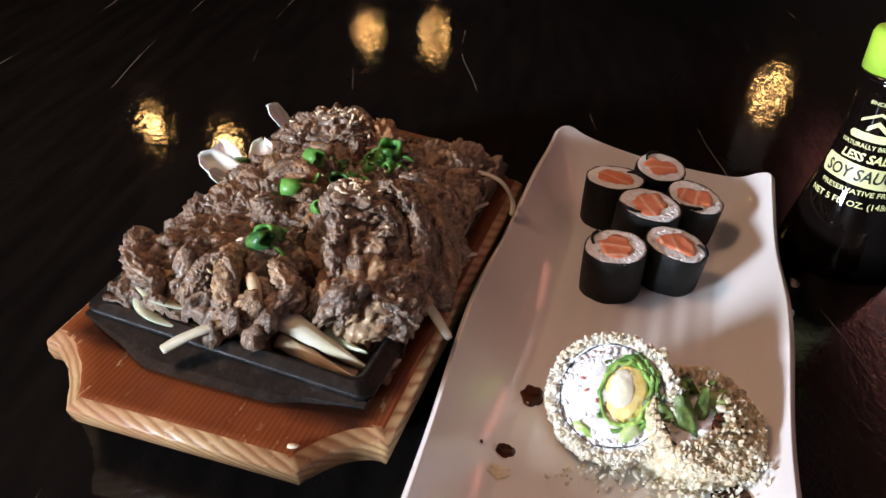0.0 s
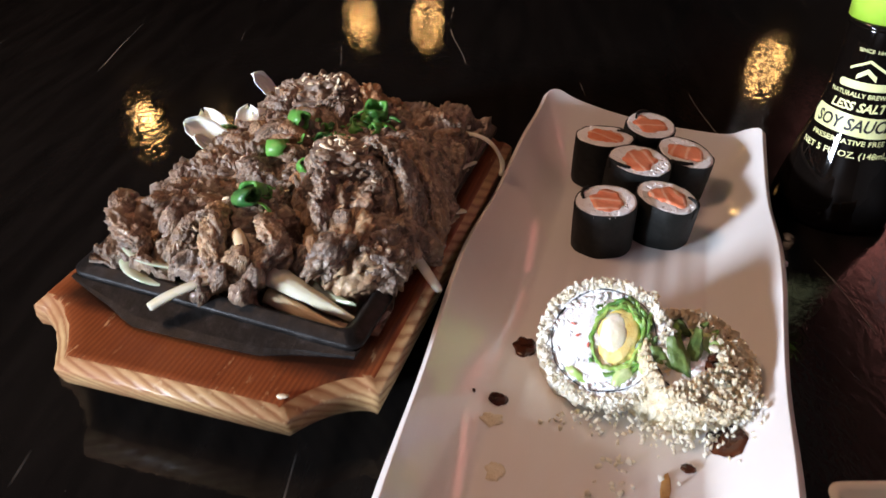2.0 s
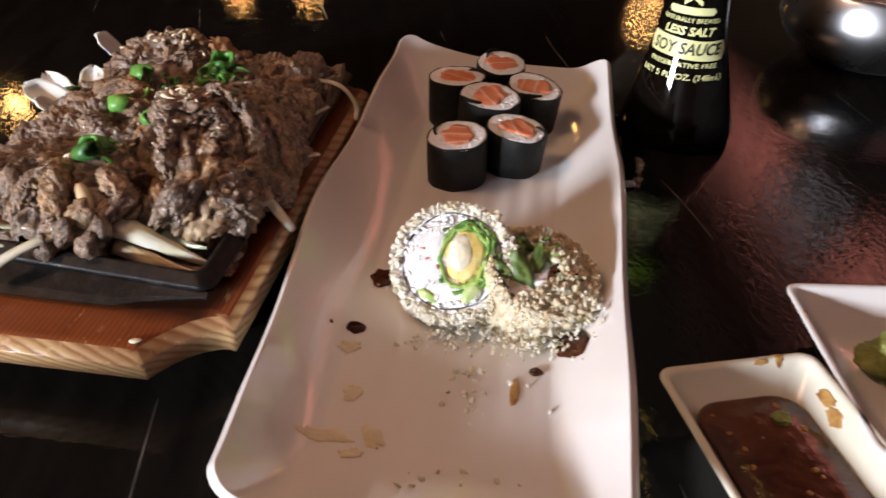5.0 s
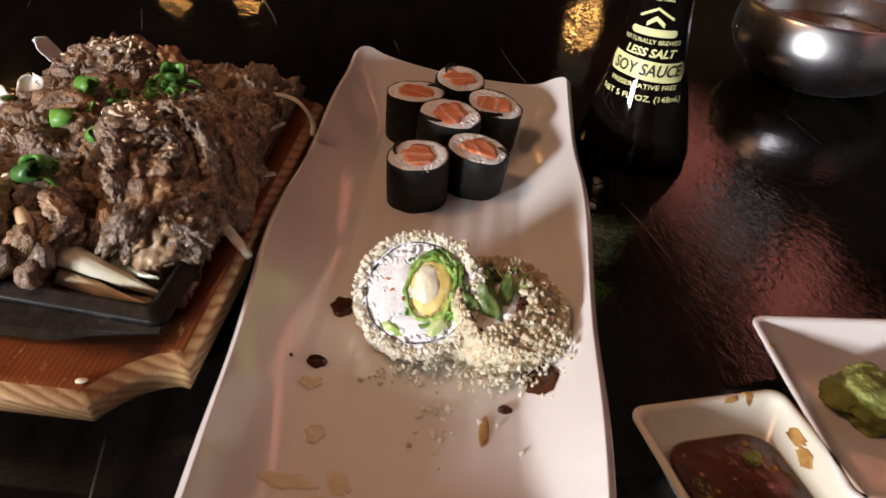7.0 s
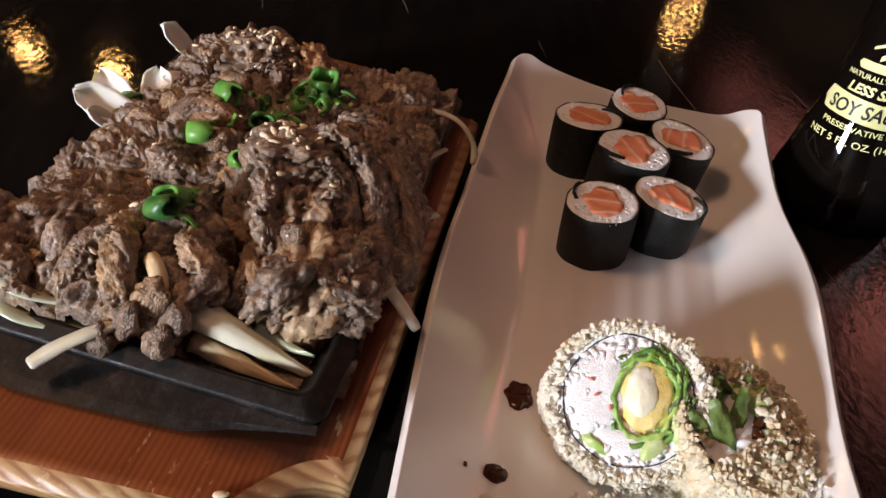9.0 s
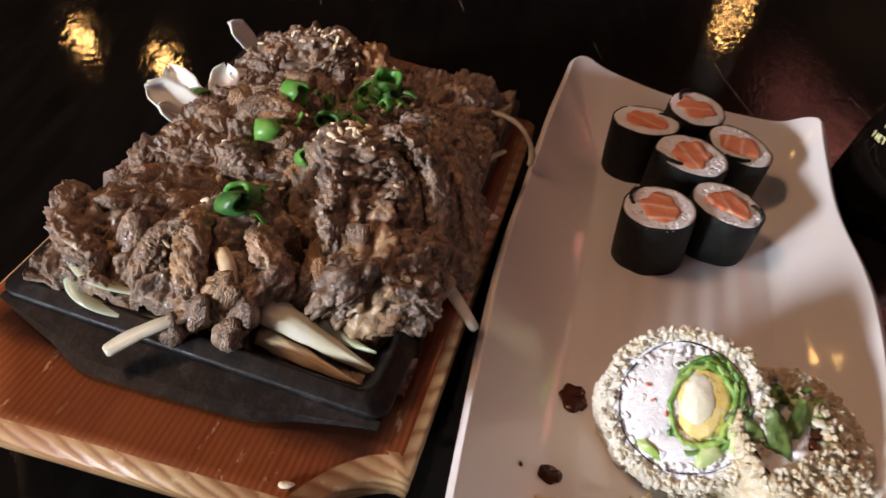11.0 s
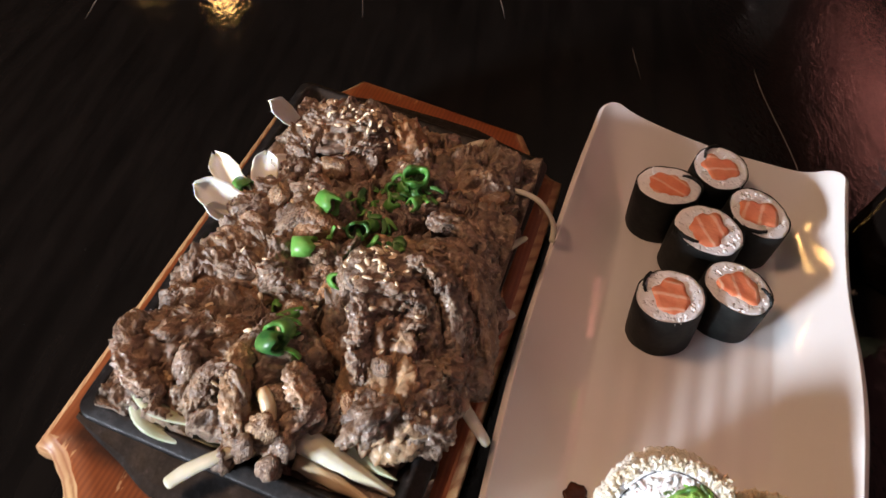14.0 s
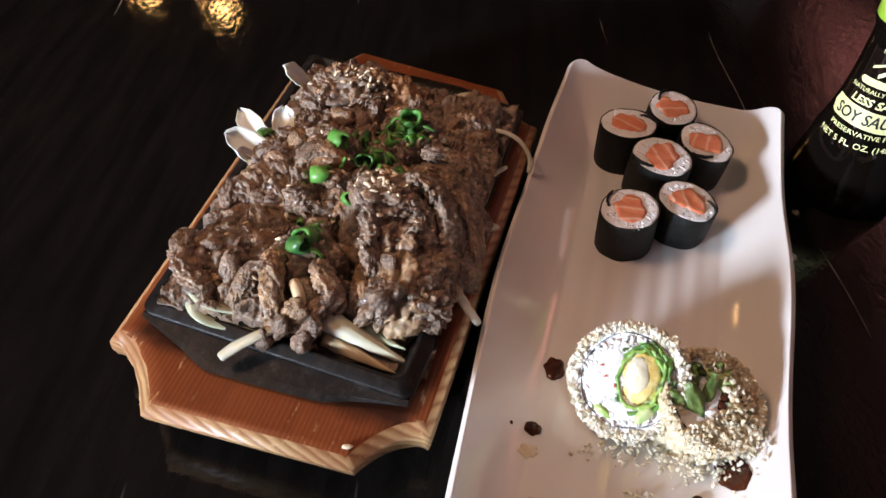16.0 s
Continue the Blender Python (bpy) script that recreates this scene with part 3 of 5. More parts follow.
for s in (-1, 1):
    bm = bmesh.new()
    rows = [[], [], [], [], []]
    for x, out, drop in LUG:
        for row, (y, z) in zip(rows, ((TB - 0.0010, 0.0350), (TB + 0.0006 + 0.70 * out, 0.0346 - 0.0024 * drop), (TB + 0.0006 + out, 0.0343 - 0.0036 * drop), (TB + out, 0.0330 - 0.0030 * drop), (TB - 0.006, 0.0328))):
            row.append(bm.verts.new((*tray_warp(-s * x, s * y), z)))
    rows.append(rows[0])
    for a, b in zip(rows, rows[1:]):
        for i in range(len(LUG) - 1):
            bm.faces.new((a[i], a[i + 1], b[i + 1], b[i]))
    bm.faces.new([r[0] for r in rows[:5]])
    bm.faces.new([r[-1] for r in rows[:5]])
    part("lug", bm, IRON, sizzler, "sloping iron lug", smooth=False)

# ---------- grilled beef ----------
HEAP = ((0.024, -0.026, 0.013, 0.017, 0.024), (0.034, -0.058, 0.020, 0.016, 0.006), (-0.018, 0.000, 0.022, 0.024, 0.014), (-0.028, 0.075, 0.022, 0.019, 0.013), (0.012, 0.042, 0.012, 0.012, 0.010),
        (-0.046, -0.064, 0.018, 0.018, 0.005), (-0.006, -0.062, 0.011, 0.012, 0.008), (0.040, 0.055, 0.022, 0.022, 0.001), (0.014, -0.054, 0.009, 0.012, -0.017), (-0.002, 0.048, 0.010, 0.010, -0.010),
        (-0.024, -0.034, 0.010, 0.010, -0.004), (0.034, 0.016, 0.012, 0.010, -0.006))


def heap_height(u, v):
    """The height of the heap over the pan, in the board's own plan."""
    total = 0.0215
    for cu, cv, su, sv, h in HEAP:
        total += h * math.exp(-(((u - cu) / su) ** 2 + ((v - cv) / sv) ** 2))
    right = 0.068 - 0.006 * max(0.0, min(1.0, (v + 0.01) / 0.03))
    edge = max(0.0, 1 - max(abs(u / (right if u > 0 else 0.064)) ** 6, abs((v - 0.004) / 0.098) ** 8))
    return 0.031 + total * edge ** 0.5


def heap_normal(u, v, d=0.004):
    return Vector(((heap_height(u - d, v) - heap_height(u + d, v)) / (2 * d), (heap_height(u, v - d) - heap_height(u, v + d)) / (2 * d), 1)).normalized()


def puffs(p, seed, *octaves):
    """Swellings with creases between them; the finer ones are round nodules."""
    shift = Vector((seed, -seed * 0.7, seed * 1.3))
    q = p + 0.30 * Vector((noise.noise(p * 1.7 + shift), noise.noise(p * 1.7 - shift), noise.noise(p * 1.7 + shift * 2)))
    q += 0.10 * Vector((noise.noise(q * 5 + shift), noise.noise(q * 5 - shift), noise.noise(q * 5 + shift * 2)))
    total = 0.0
    for k, (f, h) in enumerate(octaves):
        if k == 0:
            x = min(1.0, abs(noise.noise(q * f + shift)) * 1.9)
            total += h * x * (2 - x)
        else:
            d = noise.voronoi(q * (f * 0.62) + shift)[0][0]
            total += h * max(0.0, 1 - 1.35 * d * d)
    return total


def meat_mesh(name, verts, faces, mat):
    me = bpy.data.meshes.new(name)
    me.from_pydata(verts, [], faces)
    me.polygons.foreach_set("use_smooth", [True] * len(me.polygons))
    me.materials.append(mat)
    me.update()
    return me


def beef_knob(seed, fine, mat, flat=0.8):
    """A knobbly bite of shaved beef: swollen lobes with creases, crumbly on top."""
    bm = bmesh.new()
    bmesh.ops.create_icosphere(bm, subdivisions=fine, radius=1.0)
    verts = []
    for v in bm.verts:
        p = v.co
        r = 0.55 + 0.30 * noise.noise(p * 1.1 + Vector((seed, 0, 0))) + puffs(p, seed, (1.5, 0.30), (3.4, 0.22), (8.5, 0.15), (19.0, 0.10))
        verts.append((p.x * r * 0.01, p.y * r * 0.01, p.z * r * 0.01 * flat))
    faces = [tuple(v.index for v in f.verts) for f in bm.faces]
    bm.free()
    return meat_mesh("beef_lump", verts, faces, mat)


def swept(points, width, thick, seed, nv=64, ring=26, roll=0.0, twist=0.0, grooves=0.10, knobs=0.16, ends=0.25):
    """A fold of meat along a smooth line: a thick rounded band with lengthwise grooves and small knobs."""
    pts = [Vector(p) for p in points]

    def along(t):
        k = t * (len(pts) - 1)
        i = min(int(k), len(pts) - 2)
        p0, p1, p2, p3 = pts[max(i - 1, 0)], pts[i], pts[i + 1], pts[min(i + 2, len(pts) - 1)]
        x = k - i
        return 0.5 * ((2 * p1) + (p2 - p0) * x + (2 * p0 - 5 * p1 + 4 * p2 - p3) * x * x + (3 * p1 - p0 - 3 * p2 + p3) * x ** 3)

    rings = []
    for j in range(nv):
        t = j / (nv - 1)
        p, q = along(t), along(min(t + 0.02, 1.0)) - along(max(t - 0.02, 0.0))
        side = q.cross(Vector((0.02, 0.05, 1))).normalized()
        up = side.cross(q).normalized()
        a = roll + twist * t
        side, up = side * math.cos(a) + up * math.sin(a), up * math.cos(a) - side * math.sin(a)
        cap = min(1.0, max(0.04, math.sqrt(max(0.0, 1 - max(0.0, abs(2 * t - 1) - (1 - 2 * ends)) ** 2 / (2 * ends) ** 2))))
        w = 0.5 * width * cap * (1 + 0.30 * noise.noise(Vector((t * 4, seed, 0))))
        h = 0.5 * thick * cap * (1 + 0.25 * noise.noise(Vector((t * 5, 3, seed))))
        row = []
        for i in range(ring):
            b = 2 * math.pi * i / ring
            c, s = math.cos(b), math.sin(b)
            n = Vector((c * 1.3, s * 1.3, t * len(pts) * 0.7))
            g = 1 + grooves * noise.noise(Vector((c * 3.2, s * 3.2, t * 2 + seed))) * 2 + knobs * (puffs(n, seed, (1.6, 0.45), (3.6, 0.45), (8.5, 0.40), (19.0, 0.25)) - 0.7)
            row.append(p + (side * (w * c) + up * (h * s)) * g)
        rings.append(row)
    return loft(rings, True, True)


def beef_curl(seed, mat):
    """A curled ribbon of shaved beef about two centimetres across, at unit scale."""
    r = random.Random(seed)
    a0, swing, freq, phase = r.uniform(0, 6.3), r.uniform(1.2, 2.6), r.uniform(0.6, 1.1), r.uniform(0, 6.3)
    pts, x, y = [], 0.0, 0.0
    for k in range(9):
        t = k / 8
        a = a0 + swing * math.sin(2 * math.pi * freq * t + phase)
        x, y = x + 0.38 * math.cos(a), y + 0.38 * math.sin(a)
        pts.append(Vector((x, y, 0.32 * math.sin(2 * math.pi * (t * r.uniform(0.9, 1.1)) + phase * 2))))
    mid = sum(pts, Vector()) / len(pts)
    v, f = swept([(p - mid) * 0.01 for p in pts], 0.0105, 0.0048, seed * 1.3, 50, 20, r.uniform(-0.5, 0.5), r.uniform(-1.5, 1.5), 0.12, 0.42)
    return meat_mesh("beef_curl", v, f, mat)


beef = empty("grilled_beef", "heap of brown grilled shaved beef on a sizzling plate", "beef", BOARD_AT)
nu, nv = 300, 440
core = []
for j in range(nv):
    for i in range(nu):
        u, w = -0.0600 + 0.121 * i / (nu - 1), -0.0900 + 0.186 * j / (nv - 1)
        hollow = 0.016 * max(0.0, min(1.0, (u - 0.004) / 0.010)) * max(0.0, min(1.0, (-0.066 - w) / 0.010))
        base = heap_height(u, w)
        p = Vector((u, w, base)) * 62.0
        rise = puffs(p, 3.0, (0.95, 0.0080), (2.1, 0.0042), (5.2, 0.0032), (11.0, 0.0021), (23.0, 0.0013))
        lean = (heap_normal(u, w) + Vector((0, 0, 0.6))).normalized()
        q = Vector((u, w, base - 0.0115 - hollow)) + lean * rise
        q += 0.0030 * Vector((noise.noise(p * 1.6), noise.noise(p * 1.6 + Vector((9, 4, 1))), 0.0))
        q.x, q.y, q.z = max(-0.0610, min(0.0610, q.x)), max(-0.0930, min(0.0990, q.y)), max(0.0325, q.z)
        core.append(q)
raw("heap_core", core, grid_faces(nu, nv), MEAT, beef)

LUMPS = [beef_knob(3.1 * k + 1, 5, MEAT) for k in range(8)]
TAN_LUMPS = [beef_knob(2.3 * k + 50, 4, MEAT_TAN) for k in range(4)]
BITS = [beef_knob(1.9 * k + 90, 3, MEAT if k % 3 else MEAT_TAN, 0.9) for k in range(9)]
CURLS = [beef_curl(11 + 7 * k, MEAT if k % 4 else MEAT_TAN) for k in range(12)]
rng = random.Random(4)


def lay(me, name, u, v, size, lift, spin, tilt=0.5):
    up = (heap_normal(u, v) + Vector((rng.uniform(-tilt, tilt), rng.uniform(-tilt, tilt), 0))).normalized()
    turn = up.to_track_quat("Z", "Y").to_matrix().to_4x4() @ Matrix.Rotation(spin, 4, "Z")
    ob = new(name, me)
    ob.parent = beef
    ob.matrix_local = Matrix.Translation((u, v, heap_height(u, v) + lift)) @ turn @ Matrix.Diagonal((size[0] * 100, size[1] * 100, size[2] * 100, 1))
    return ob


def bare(u, v, slack=0.0):
    """Places that the heap leaves free: the pan's edges, the near hollow, and the folds on one flank."""
    return u < -0.058 or u > 0.058 - slack or heap_height(u, v) < 0.037 or (u > 0.012 and v < -0.074) or (u > 0.026 and -0.045 < v < 0.030)


count = 0
for j in range(13):
    for i in range(9):
        u = -0.056 + 0.0145 * (i + 0.5 * (j % 2)) + rng.uniform(-0.005, 0.005)
        v = -0.084 + 0.0145 * j + rng.uniform(-0.005, 0.005)
        if bare(u, v) or rng.random() < 0.45:
            continue
        s = rng.choice((0.0070, 0.0085, 0.0095, 0.0110)) * rng.uniform(0.9, 1.1)
        me = TAN_LUMPS[count % 4] if u < 0.005 and count % 6 == 0 else LUMPS[count % 8]
        lay(me, "beef_lump", u, v, (s * rng.uniform(0.75, 1.1), s * rng.uniform(0.9, 1.4), s * rng.uniform(0.8, 1.2)), rng.uniform(-0.0085, -0.0035), rng.uniform(0, 6.3), 0.8)
        count += 1
for k in range(60):
    u, v = rng.uniform(-0.055, 0.056), rng.uniform(-0.086, 0.090)
    if bare(u, v, 0.003):
        continue
    s = rng.uniform(0.0050, 0.0088)
    lay(CURLS[k % 12], "beef_curl", u, v, (s, s * rng.uniform(0.8, 1.2), s * rng.uniform(0.9, 1.5)), rng.uniform(-0.0050, -0.0015), rng.uniform(0, 6.3), 0.9)
for k in range(90):
    u, v = rng.uniform(-0.056, 0.056), rng.uniform(-0.086, 0.090)
    if bare(u, v, 0.004):
        continue
    s = rng.uniform(0.0024, 0.0058)
    lay(BITS[k % 9], "beef_bit", u, v, (s, s * rng.uniform(1.0, 1.9), s), rng.uniform(-0.0030, 0.0000), rng.uniform(0, 6.3), 0.9)

# The large lumps: the far crest, the far pile, the near corner lump and the crumbly lump under the ridge.
for u, v, s, lift, n in ((-0.032, 0.074, 0.019, -0.013, 0), (-0.014, 0.072, 0.015, -0.011, 3), (0.036, 0.058, 0.018, -0.012, 1), (0.048, 0.046, 0.014, -0.009, 5), (0.020, 0.062, 0.014, -0.010, 6),
                         (-0.047, -0.066, 0.018, -0.012, 2), (-0.040, -0.052, 0.014, -0.010, 7), (0.026, -0.044, 0.015, -0.009, 4), (0.036, -0.064, 0.018, -0.012, 0), (0.046, -0.054, 0.016, -0.012, 3),
                         (0.023, -0.026, 0.013, -0.009, 6), (-0.020, 0.000, 0.013, -0.008, 1)):
    lay(LUMPS[n], "beef_lump", u, v, (s, s * 1.1, s * 0.85), lift, n * 1.7, 0.25)

# Long folds that run from the ridge down the flank, and strips that hang over the pan's near rim.
FOLDS = (
    (((0.0240, -0.0190, 0.0720), (0.0330, -0.0150, 0.0725), (0.0430, -0.0160, 0.0690), (0.0505, -0.0225, 0.0610), (0.0545, -0.0310, 0.0510), (0.0550, -0.0420, 0.0410)), 0.0115, 0.0070, 0.5, 0.2),
    (((0.0280, -0.0020, 0.0660), (0.0360, -0.0010, 0.0675), (0.0460, -0.0020, 0.0640), (0.0550, -0.0070, 0.0560), (0.0620, -0.0180, 0.0470), (0.0665, -0.0300, 0.0390)), 0.0130, 0.0064, 0.5, 0.3),
    (((0.0250, 0.0260, 0.0570), (0.0340, 0.0240, 0.0590), (0.0440, 0.0215, 0.0570), (0.0520, 0.0190, 0.0500), (0.0590, 0.0150, 0.0410)), 0.0120, 0.0066, 0.1, 0.5),
    (((0.0310, -0.0250, 0.0680), (0.0390, -0.0265, 0.0640), (0.0460, -0.0340, 0.0550), (0.0490, -0.0450, 0.0450)), 0.0120, 0.0070, 0.6, 0.0),
    (((0.0300, 0.0110, 0.0580), (0.0420, 0.0100, 0.0580), (0.0520, 0.0070, 0.0520), (0.0600, 0.0000, 0.0440), (0.0650, -0.0100, 0.0370)), 0.0140, 0.0064, 0.5, 0.0),
    (((0.0420, -0.0180, 0.0540), (0.0540, -0.0230, 0.0480), (0.0610, -0.0320, 0.0410), (0.0625, -0.0430, 0.0360)), 0.0160, 0.0080, 0.5, 0.2),
    (((0.0180, -0.0300, 0.0700), (0.0205, -0.0390, 0.0650), (0.0235, -0.0500, 0.0570), (0.0270, -0.0620, 0.0490)), 0.0130, 0.0080, 0.9, 0.4),
    (((-0.0170, -0.0640, 0.0590), (-0.0139, -0.0716, 0.0595), (-0.0108, -0.0832, 0.0550), (-0.0060, -0.0904, 0.0460), (-0.0080, -0.1000, 0.0385)), 0.0085, 0.0065, 0.2, 0.8),
    (((0.0030, -0.0640, 0.0580), (0.0084, -0.0716, 0.0585), (0.0136, -0.0776, 0.0530), (0.0081, -0.0869, 0.0465), (0.0077, -0.0955, 0.0385)), 0.0085, 0.0065, 0.5, -0.8),
    (((-0.0250, -0.0860, 0.0480), (-0.0242, -0.0826, 0.0530), (-0.0221, -0.0771, 0.0575), (-0.0142, -0.0757, 0.0595), (-0.0065, -0.0845, 0.0550)), 0.0080, 0.0060, 0.0, 1.2),
    (((-0.0590, -0.0580, 0.0500), (-0.0570, -0.0700, 0.0530), (-0.0500, -0.0810, 0.0500), (-0.0380, -0.0850, 0.0460)), 0.0130, 0.0090, 0.6, 0.4))
for k, (line, width, thick, roll, twist) in enumerate(FOLDS):
    v, f = swept(line, width, thick, 5.3 * k + 2, 96, 40, roll, twist, 0.04, 0.85)
    raw("beef_fold", v, f, MEAT, beef)
for u, v, z, s, spin in ((-0.0090, -0.0985, 0.0400, 0.0066, 0.2), (-0.0040, -0.0945, 0.0450, 0.0070, 0.9), (0.0075, -0.0960, 0.0405, 0.0066, -0.2), (0.0100, -0.0905, 0.0460, 0.0070, 0.5), (0.0010, -0.0880, 0.0490, 0.0080, 1.3)):
    ob = new("beef_bit", BITS[(1, 2, 4, 5, 7)[count % 5]])
    ob.parent = beef
    ob.matrix_local = Matrix.Translation((u, v, z)) @ Euler((0.3, 0.2, spin)).to_matrix().to_4x4() @ Matrix.Diagonal((s * 60, s * 70, s * 125, 1))
    count += 1

# ---------- long white plate ----------
PLATE_AT = pose(0.1036, 0.3215, 0, 0, 0, -9.75)
PA, PB = 0.0635, 0.1785


def plate_half(u, v):
    """Half the plate's width on one side of its middle line; both long sides swell outwards."""
    if u < 0:
        return 0.0590 + 0.0100 * math.cos(math.pi / 2 * (v - 0.02) / 0.19)
    return 0.0598 + 0.0055 * math.cos(math.pi / 2 * (v - 0.06) / 0.25)


def plate_height(u, v):
    """The height of the plate's upper face in its own plan."""
    side = max(0.0, (abs(u) - 0.038) / (plate_half(u, v) - 0.038))
    end = max(0.0, (abs(v) - (PB - 0.050)) / 0.050)
    wave = 1 + 0.15 * math.sin(v * 42 + (0.6 if u > 0 else 2.0))
    sag = 0.0190 + 0.0065 * (u / PA) ** 2
    near = max(0.0, -v / PB)
    flank = (0.0200 if u < 0 else 0.0225) * (1 - 0.15 * near)
    lift = ((flank * wave * side ** 1.45) ** 2.2 + (sag * (1 - 0.25 * near) * end ** 1.9) ** 2.2) ** (1 / 2.2)
    ripple = max(0.0, 1 - (u / 0.045) ** 2) * max(0.0, 1 - (v / 0.165) ** 4)
    return 0.0108 + lift + 0.00020 * math.sin(u * 540) * ripple


def plate_point(s, t):
    u, v = s * PA, t * PB
    r = 0.010
    cu, cv = abs(u) - (PA - r), abs(v) - (PB - r)
    if cu > 0 and cv > 0:
        k = max(cu, cv) / math.hypot(cu, cv)
        u, v = math.copysign(PA - r + cu * k, u), math.copysign(PB - r + cv * k, v)
    return u * plate_half(u, v) / PA, v - 0.090 * u * max(0.0, v / PB) - 0.0010


plate = empty("serving_plate", "long white glossy rectangular plate with wavy upturned edges and ribbed floor", "plate", PLATE_AT)
nu, nv = 161, 161
top = []
for j in range(nv):
    for i in range(nu):
        u, v = plate_point(2 * i / (nu - 1) - 1, 2 * j / (nv - 1) - 1)
        top.append((u, v, plate_height(u, v)))
dish_body = raw("dish", top, grid_faces(nu, nv), PORCELAIN, plate)
thick = dish_body.modifiers.new("thickness", "SOLIDIFY")
thick.thickness, thick.offset = 0.0035, -1
bev = dish_body.modifiers.new("soft_rim", "BEVEL")
bev.width, bev.segments, bev.limit_method, bev.angle_limit = 0.0014, 3, "ANGLE", radians(50)
v, f = loft([ring_at(0.034, 0.125, 0.012, 0.0), ring_at(0.036, 0.127, 0.012, 0.0), ring_at(0.037, 0.128, 0.012, 0.0085)], True, True)
raw("foot_ring", v, f, PORCELAIN, plate)


def on_plate(x, y):
    """The height of the plate's floor at a place in the room."""
    p = PLATE_AT.inverted() @ Vector((x, y, 0))
    return plate_height(p.x, p.y)


# ---------- small rolls with salmon ----------
def grain_cloud(spots, seed, size=(0.0022, 0.0012, 0.0005), flat=True):
    """Little grains, joined, each at a spot with a normal."""
    rng = random.Random(seed)
    bm = bmesh.new()
    bmesh.ops.create_icosphere(bm, subdivisions=1, radius=1.0)
    ball = [v.co.copy() for v in bm.verts]
    quads = [tuple(v.index for v in f.verts) for f in bm.faces]
    bm.free()
    verts, faces = [], []
    for p in spots:
        tip = 0.16 if flat else 6.0
        turn = Euler((rng.uniform(-tip, tip), rng.uniform(-tip, tip), rng.uniform(0, 6.3))).to_matrix()
        s = rng.uniform(0.75, 1.2)
        base = len(verts)
        verts += [Vector(p) + turn @ Vector((q.x * size[0] * s, q.y * size[1] * s, q.z * size[2] * s)) for q in ball]
        faces += [tuple(base + k for k in q) for q in quads]
    return verts, faces


def salmon_maki(x, y, z_top, lean_x, lean_y, radius, height, oval, spin, seed):
    rng = random.Random(seed)
    foot = on_plate(x, y) - 0.0003
    height = z_top - foot
    at = pose(x, y + height * math.tan(radians(lean_x)), foot, lean_x, lean_y, 0) @ pose(0, 0, 0, 0, 0, spin)
    roll = empty("salmon_maki", "seaweed roll of white rice and orange salmon on a plate", "sushi roll", at, "salmon rolls on the plate")
    n, shape = 56, []
    for i in range(n):
        a = 2 * math.pi * i / n
        r = radius * (1 + oval * math.cos(2 * a) + 0.035 * wobble((math.cos(a), math.sin(a), 0), 2.2, seed))
        shape.append((r * math.cos(a), r * math.sin(a)))
    rings = []
    for z, k in ((0.0, 0.96), (0.001, 0.985), (height * 0.3, 1.0), (height * 0.65, 1.005), (height, 1.0), (height + 0.0004, 0.985), (height - 0.0012, 0.96)):
        rings.append([(sx * k, sy * k, z + (0.0006 * wobble((sx * 150, sy * 150, seed), 1.0) if z > height * 0.5 else 0)) for sx, sy in shape])
    v, f = loft(rings, True, False)
    raw("seaweed", v, f, NORI, roll, "black dried seaweed wrap")
    inner = [[(sx * k, sy * k, height - (0.0014 if k > 0.97 else -0.0002) + 0.0004 * wobble((sx * k, sy * k, seed), 420)) for sx, sy in shape] for k in (0.975, 0.95, 0.88, 0.80, 0.70, 0.60, 0.4, 0.1)]
    v, f = loft(inner, False, True)
    f = [q[::-1] for q in f]
    spots = []
    for _ in range(210):
        a, k = rng.uniform(0, 6.283), math.sqrt(rng.uniform(0.28, 0.78))
        i = int(a / 6.283 * n) % n
        spots.append((shape[i][0] * k, shape[i][1] * k, height - 0.0003))
    gv, gf = grain_cloud(spots, seed, (0.0021, 0.0013, 0.0006))
    base = len(v)
    raw("rice", list(v) + gv, list(f) + [tuple(base + q for q in face) for face in gf], RICE, roll, "white cooked rice")
    m, fish = 40, []
    for i in range(m):
        a = 2 * math.pi * i / m
        r = radius * 0.61 * (1 + 0.14 * math.cos(2 * a + seed) + 0.30 * wobble((math.cos(a), math.sin(a), 0.3), 1.9, seed + 3))
        fish.append((r * math.cos(a), r * math.sin(a)))
    rings = []
    for k, z in ((1.0, -0.003), (1.0, 0.0), (0.94, 0.0011), (0.72, 0.0014), (0.45, 0.0013), (0.2, 0.0014)):
        rings.append([(fx * k, fy * k, height + z - 0.0003 + 0.0006 * wobble((fx * k, fy * k, 0), 260, seed)) for fx, fy in fish])
    v, f = loft(rings, False, True)
    raw("salmon", v, f, SALMON, roll, "orange raw salmon core")
    # The loose end of the seaweed curls in over the rice.
    rings, start = [], rng.uniform(0, 6.283)
    for j in range(15):
        t = j / 14
        a = start + 0.95 * t
        k = 1.0 - 0.30 * t ** 1.6
        i = int(a / 6.283 * n) % n
        x, y = shape[i][0] * k, shape[i][1] * k
        thin, high = 0.0005, 0.0010 + 0.0010 * math.sin(math.pi * t)
        ox, oy = thin * math.cos(a), thin * math.sin(a)
        rings.append([(x - ox, y - oy, height - 0.004), (x + ox, y + oy, height - 0.004), (x + ox, y + oy, height + high), (x - ox, y - oy, height + high)])
    v, f = loft(rings, True, True)
    raw("seaweed_end", v, f, NORI, roll, "loose end of the black seaweed")
    return roll


